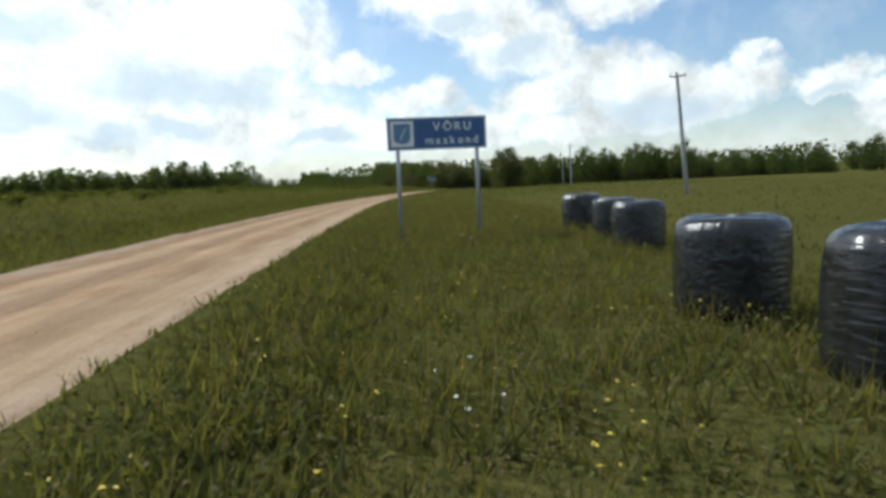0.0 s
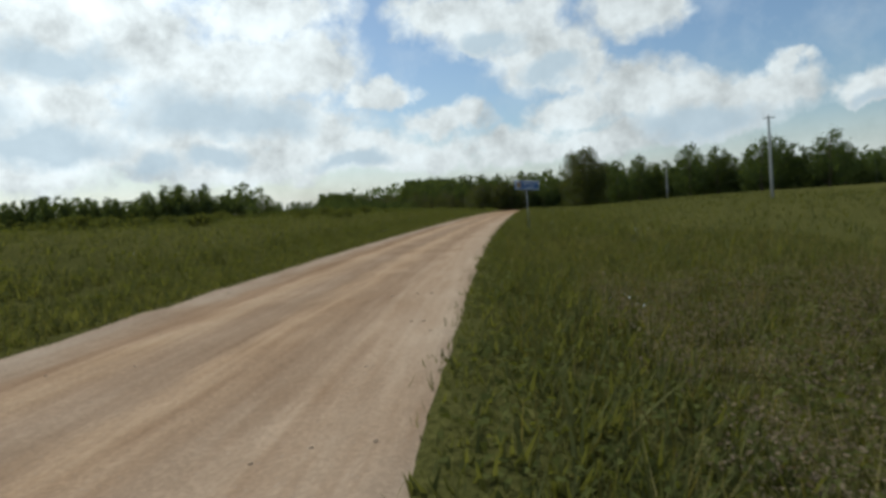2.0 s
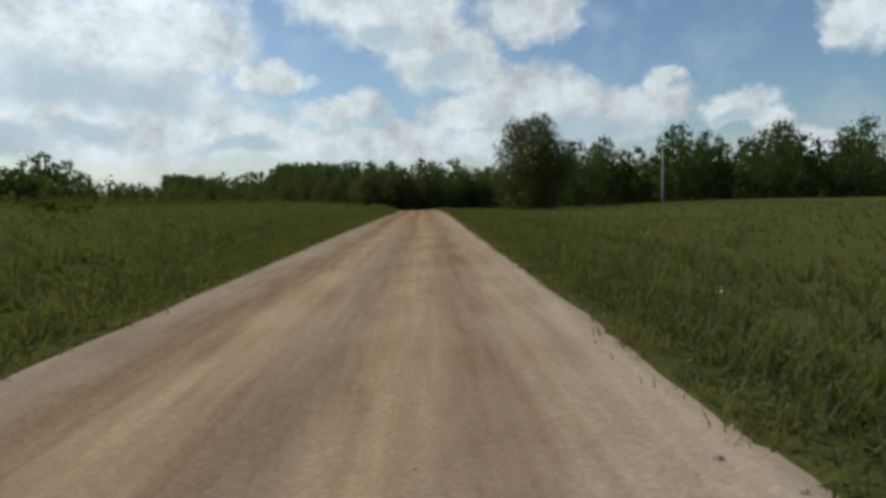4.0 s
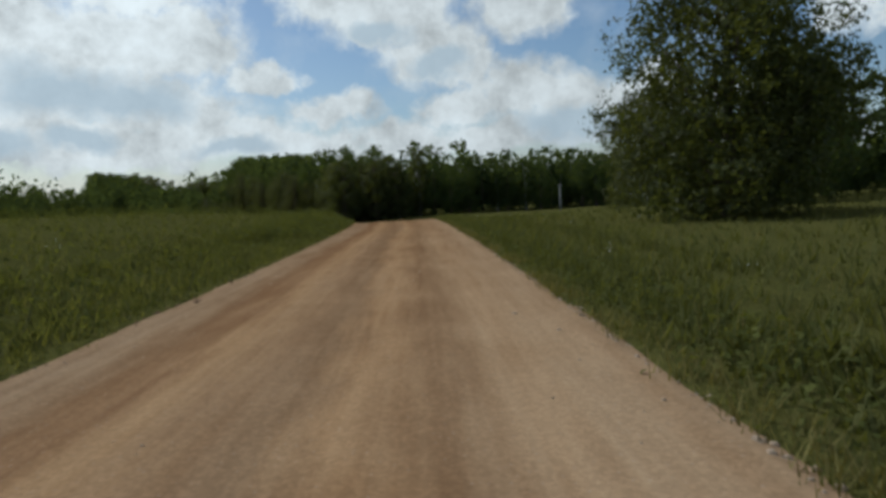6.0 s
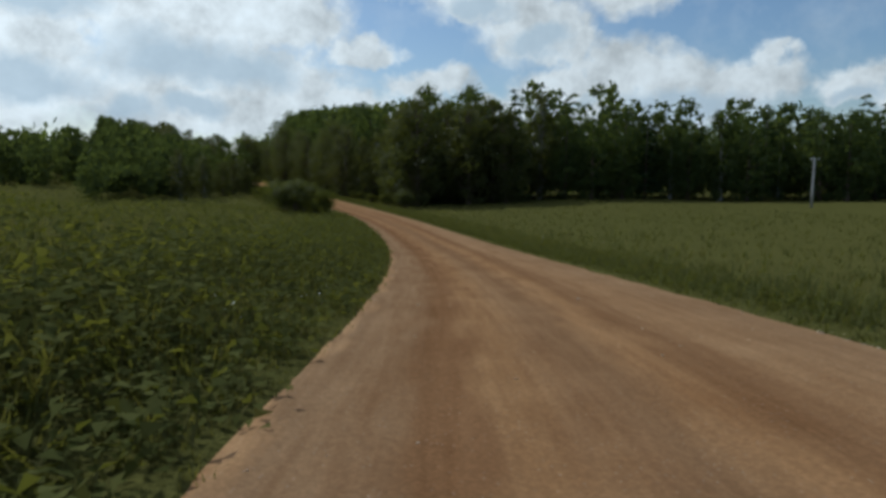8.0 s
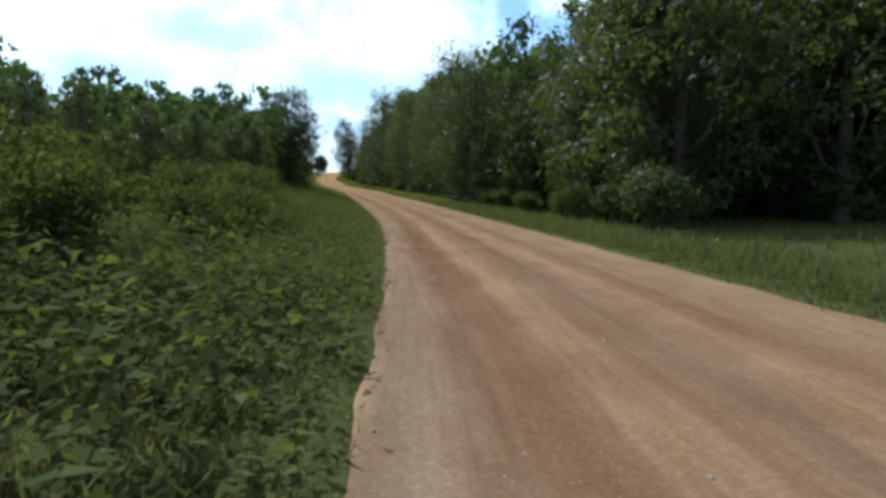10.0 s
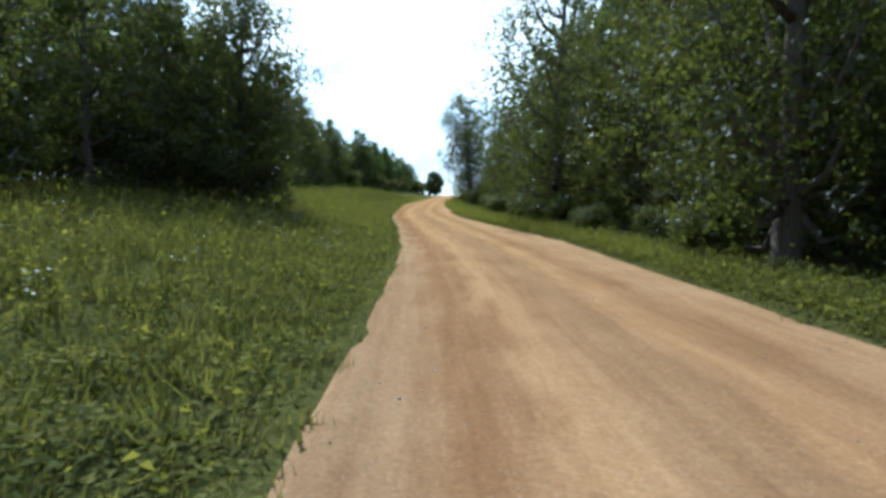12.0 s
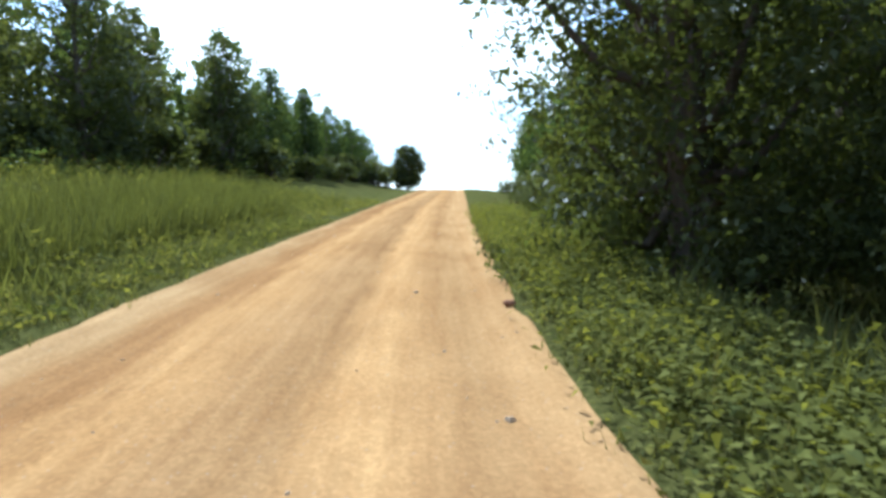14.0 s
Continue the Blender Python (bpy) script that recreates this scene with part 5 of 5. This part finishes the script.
def rubble():
    for name, label, cat, s, o, size, mat, seed in (
            ("stone", "reddish brown stone lying loose on the gravel road", "stone", 412.9, 2.0, 0.052, RED_STONE, 1),
            ("earth_clod", "dark clod of turf on the gravel shoulder", "clod", 324.2, -2.72, 0.07, EARTH, 2)):
        x, y = on_road(s, o)
        r = np.random.RandomState(seed)
        bm = bmesh.new()
        bmesh.ops.create_icosphere(bm, subdivisions=3, radius=size)
        for v in bm.verts:
            v.co *= 1 + 0.28 * noise.noise(v.co * (5 / size * 0.1)) + r.normal() * 0.03
            v.co.z *= 0.6
            v.co.x *= 1.35
        me = bpy.data.meshes.new(name)
        bm.to_mesh(me)
        bm.free()
        me.materials.append(mat)
        ob = new(name, me)
        ob.matrix_basis = pose(float(x), float(y), float(road_height(np.array([s]), np.array([o]))[0]) + size * 0.42, 0, 0, 30)
        tagged(ob, label, cat)
    # loose stones thrown to the edges and between the tracks
    r = np.random.RandomState(44)
    n = 4000
    s = r.uniform(0, 425, n)
    edge = r.uniform(size=n) < 0.55
    side = np.sign(r.uniform(-1, 1, n))
    o = np.where(edge, side * (half_at(s, side) - 0.1 - abs(r.normal(size=n)) * 0.55), r.choice([-1.9, -0.7, 0.85, 2.1], n) + r.normal(size=n) * 0.42)
    scatter("loose_stones", "loose grey and brown stones on the gravel road", "stones", r, s, o, 0.007 + abs(r.normal(size=n)) ** 1.5 * 0.007, STONE)
    # gravel spilled over the right edge before the crest
    n = 2200
    s = r.uniform(166, 240, n)
    o = half_at(s, 1) - 0.12 + abs(r.normal(size=n)) * 0.22
    scatter("spilled_gravel", "pale gravel spilled along the road's edge", "gravel", r, s, o, np.minimum(0.008 + abs(r.normal(size=n)) ** 1.5 * 0.010, 0.03), GRIT)
    # torn turf and earth thrown up on the verges
    n = 420
    s = np.concatenate([np.where(r.uniform(size=n) < 0.6, r.normal(370.5, 1.8, n), r.normal(383.2, 1.4, n)), r.normal(210.5, 2.0, 160), r.normal(183, 2.5, 90)])
    o = np.concatenate([half_at(s[:n], 1) - 0.15 + r.normal(size=n) * 0.35, -half_at(s[n:n + 160], -1) - r.normal(size=160) * 0.16, -half_at(s[n + 160:], -1) - r.normal(size=90) * 0.16])
    scatter("torn_earth", "dark clods of torn earth on the road's verge", "earth", r, s, o, np.minimum(0.010 + abs(r.normal(size=len(s))) ** 1.5 * 0.015, 0.045), EARTH)


def scatter(name, label, category, r, s, o, k, material_):
    """Small irregular lumps lying at places along the road, one mesh."""
    n = len(s)
    x, y = on_road(s, o)
    z = np.where(abs(o) < half_at(s, o), road_height(s, o), land(x, y) + 0.01)
    a = r.uniform(0, 6.283, n)
    rim = np.array([[1, 0, 0], [0.2, 0.9, 0], [-0.9, 0.3, 0], [-0.3, -1, 0]])
    low = [np.stack([x + (b[0] * np.cos(a) - b[1] * np.sin(a)) * k * r.uniform(1.0, 1.5, n), y + (b[0] * np.sin(a) + b[1] * np.cos(a)) * k * r.uniform(0.8, 1.2, n), z - k * 0.35], 1) for b in rim]
    top = [np.stack([p[:, 0] * 0.45 + x * 0.55, p[:, 1] * 0.45 + y * 0.55, z + k * r.uniform(0.3, 0.55, n)], 1) for p in low]
    quads = [np.stack([low[i], low[(i + 1) % 4], top[(i + 1) % 4], top[i]], 1) for i in range(4)] + [np.stack(top, 1)]
    tagged(new(name, mesh_from(name, np.concatenate(quads), 4, material_)), label, category, kind="stuff")


def broken_trunk():
    x, y = on_road(305.2, -4.6)
    z = height(float(x), float(y))
    g = thing("broken_trunk", "split pale tree trunk lying in herbs on the bank", "log", pose(x, y, z, 0, 0, 24) @ Matrix.Diagonal((0.55, 0.55, 0.6, 1)))
    r = np.random.RandomState(8)
    bm = tube(bmesh.new(), [(-0.75, 0, 0.18), (-0.3, 0.02, 0.22), (0.2, 0, 0.25), (0.55, 0.03, 0.30), (0.8, 0.0, 0.34)], [0.20, 0.21, 0.19, 0.17, 0.08], 14)
    for v in bm.verts:
        v.co += Vector(r.normal(size=3)) * 0.018
    part("trunk", bm, CUT_WOOD, g, "pale barkless wood")
    bm = tube(bmesh.new(), [(-1.15, 0.15, 0.0), (-1.2, 0.18, 0.35), (-1.28, 0.2, 0.62), (-1.35, 0.22, 0.75)], [0.18, 0.15, 0.11, 0.02], 10)
    for v in bm.verts:
        v.co += Vector(r.normal(size=3)) * 0.02
    part("stump", bm, BARK, g, "splintered grey stump")
    for k in range(5):
        q = Vector((-0.7 + k * 0.3, 0.1, 0.3))
        part("splinter", tube(bmesh.new(), [q, q + Vector((0.1, 0.12, 0.16)), q + Vector((0.22, 0.2, 0.28 + 0.05 * k % 0.2))], [0.03, 0.02, 0.004], 5), CUT_WOOD, g)


county_sign()
parish_sign()
first = utility_pole()
POLES = [(42.0, 23.8, 5.0), (123.9, 27.9, 1.0), (201.0, 34.5, 0.5), (255.0, 37.5, 1.5), (291.8, 51.4, 0.5)]
for i, (s, o, tilt) in enumerate(POLES):
    x, y = on_road(s, o)
    m = pose(float(x), float(y), height(float(x), float(y)), 0, -tilt, 8) @ Matrix.Diagonal((1, 1, 0.72 if s > 250 else 1.0, 1))
    if i:
        copy_thing(first, m)
    else:
        first.matrix_basis = m
BALES = [(18.0, 10.25, 0.92), (14.9, 10.2, 0.93), (12.7, 9.95, 0.94), (5.95, 8.28, 0.94), (3.75, 8.35, 0.95)]
first_bale = thing("silage_bale", "round silage bale wrapped in black film, standing on grass", "bale", pose(0, 0, 0), "row of silage bales")
bale(first_bale)
for i, (s, o, k) in enumerate(BALES):
    x, y = on_road(s, o)
    m = pose(float(x), float(y), height(float(x), float(y)) - 0.04, 0, 0, i * 73) @ Matrix.Diagonal((k, k, 0.97 + (k - 0.94), 1))
    if i:
        copy_thing(first_bale, m)
    else:
        first_bale.matrix_basis = m
rubble()
broken_trunk()
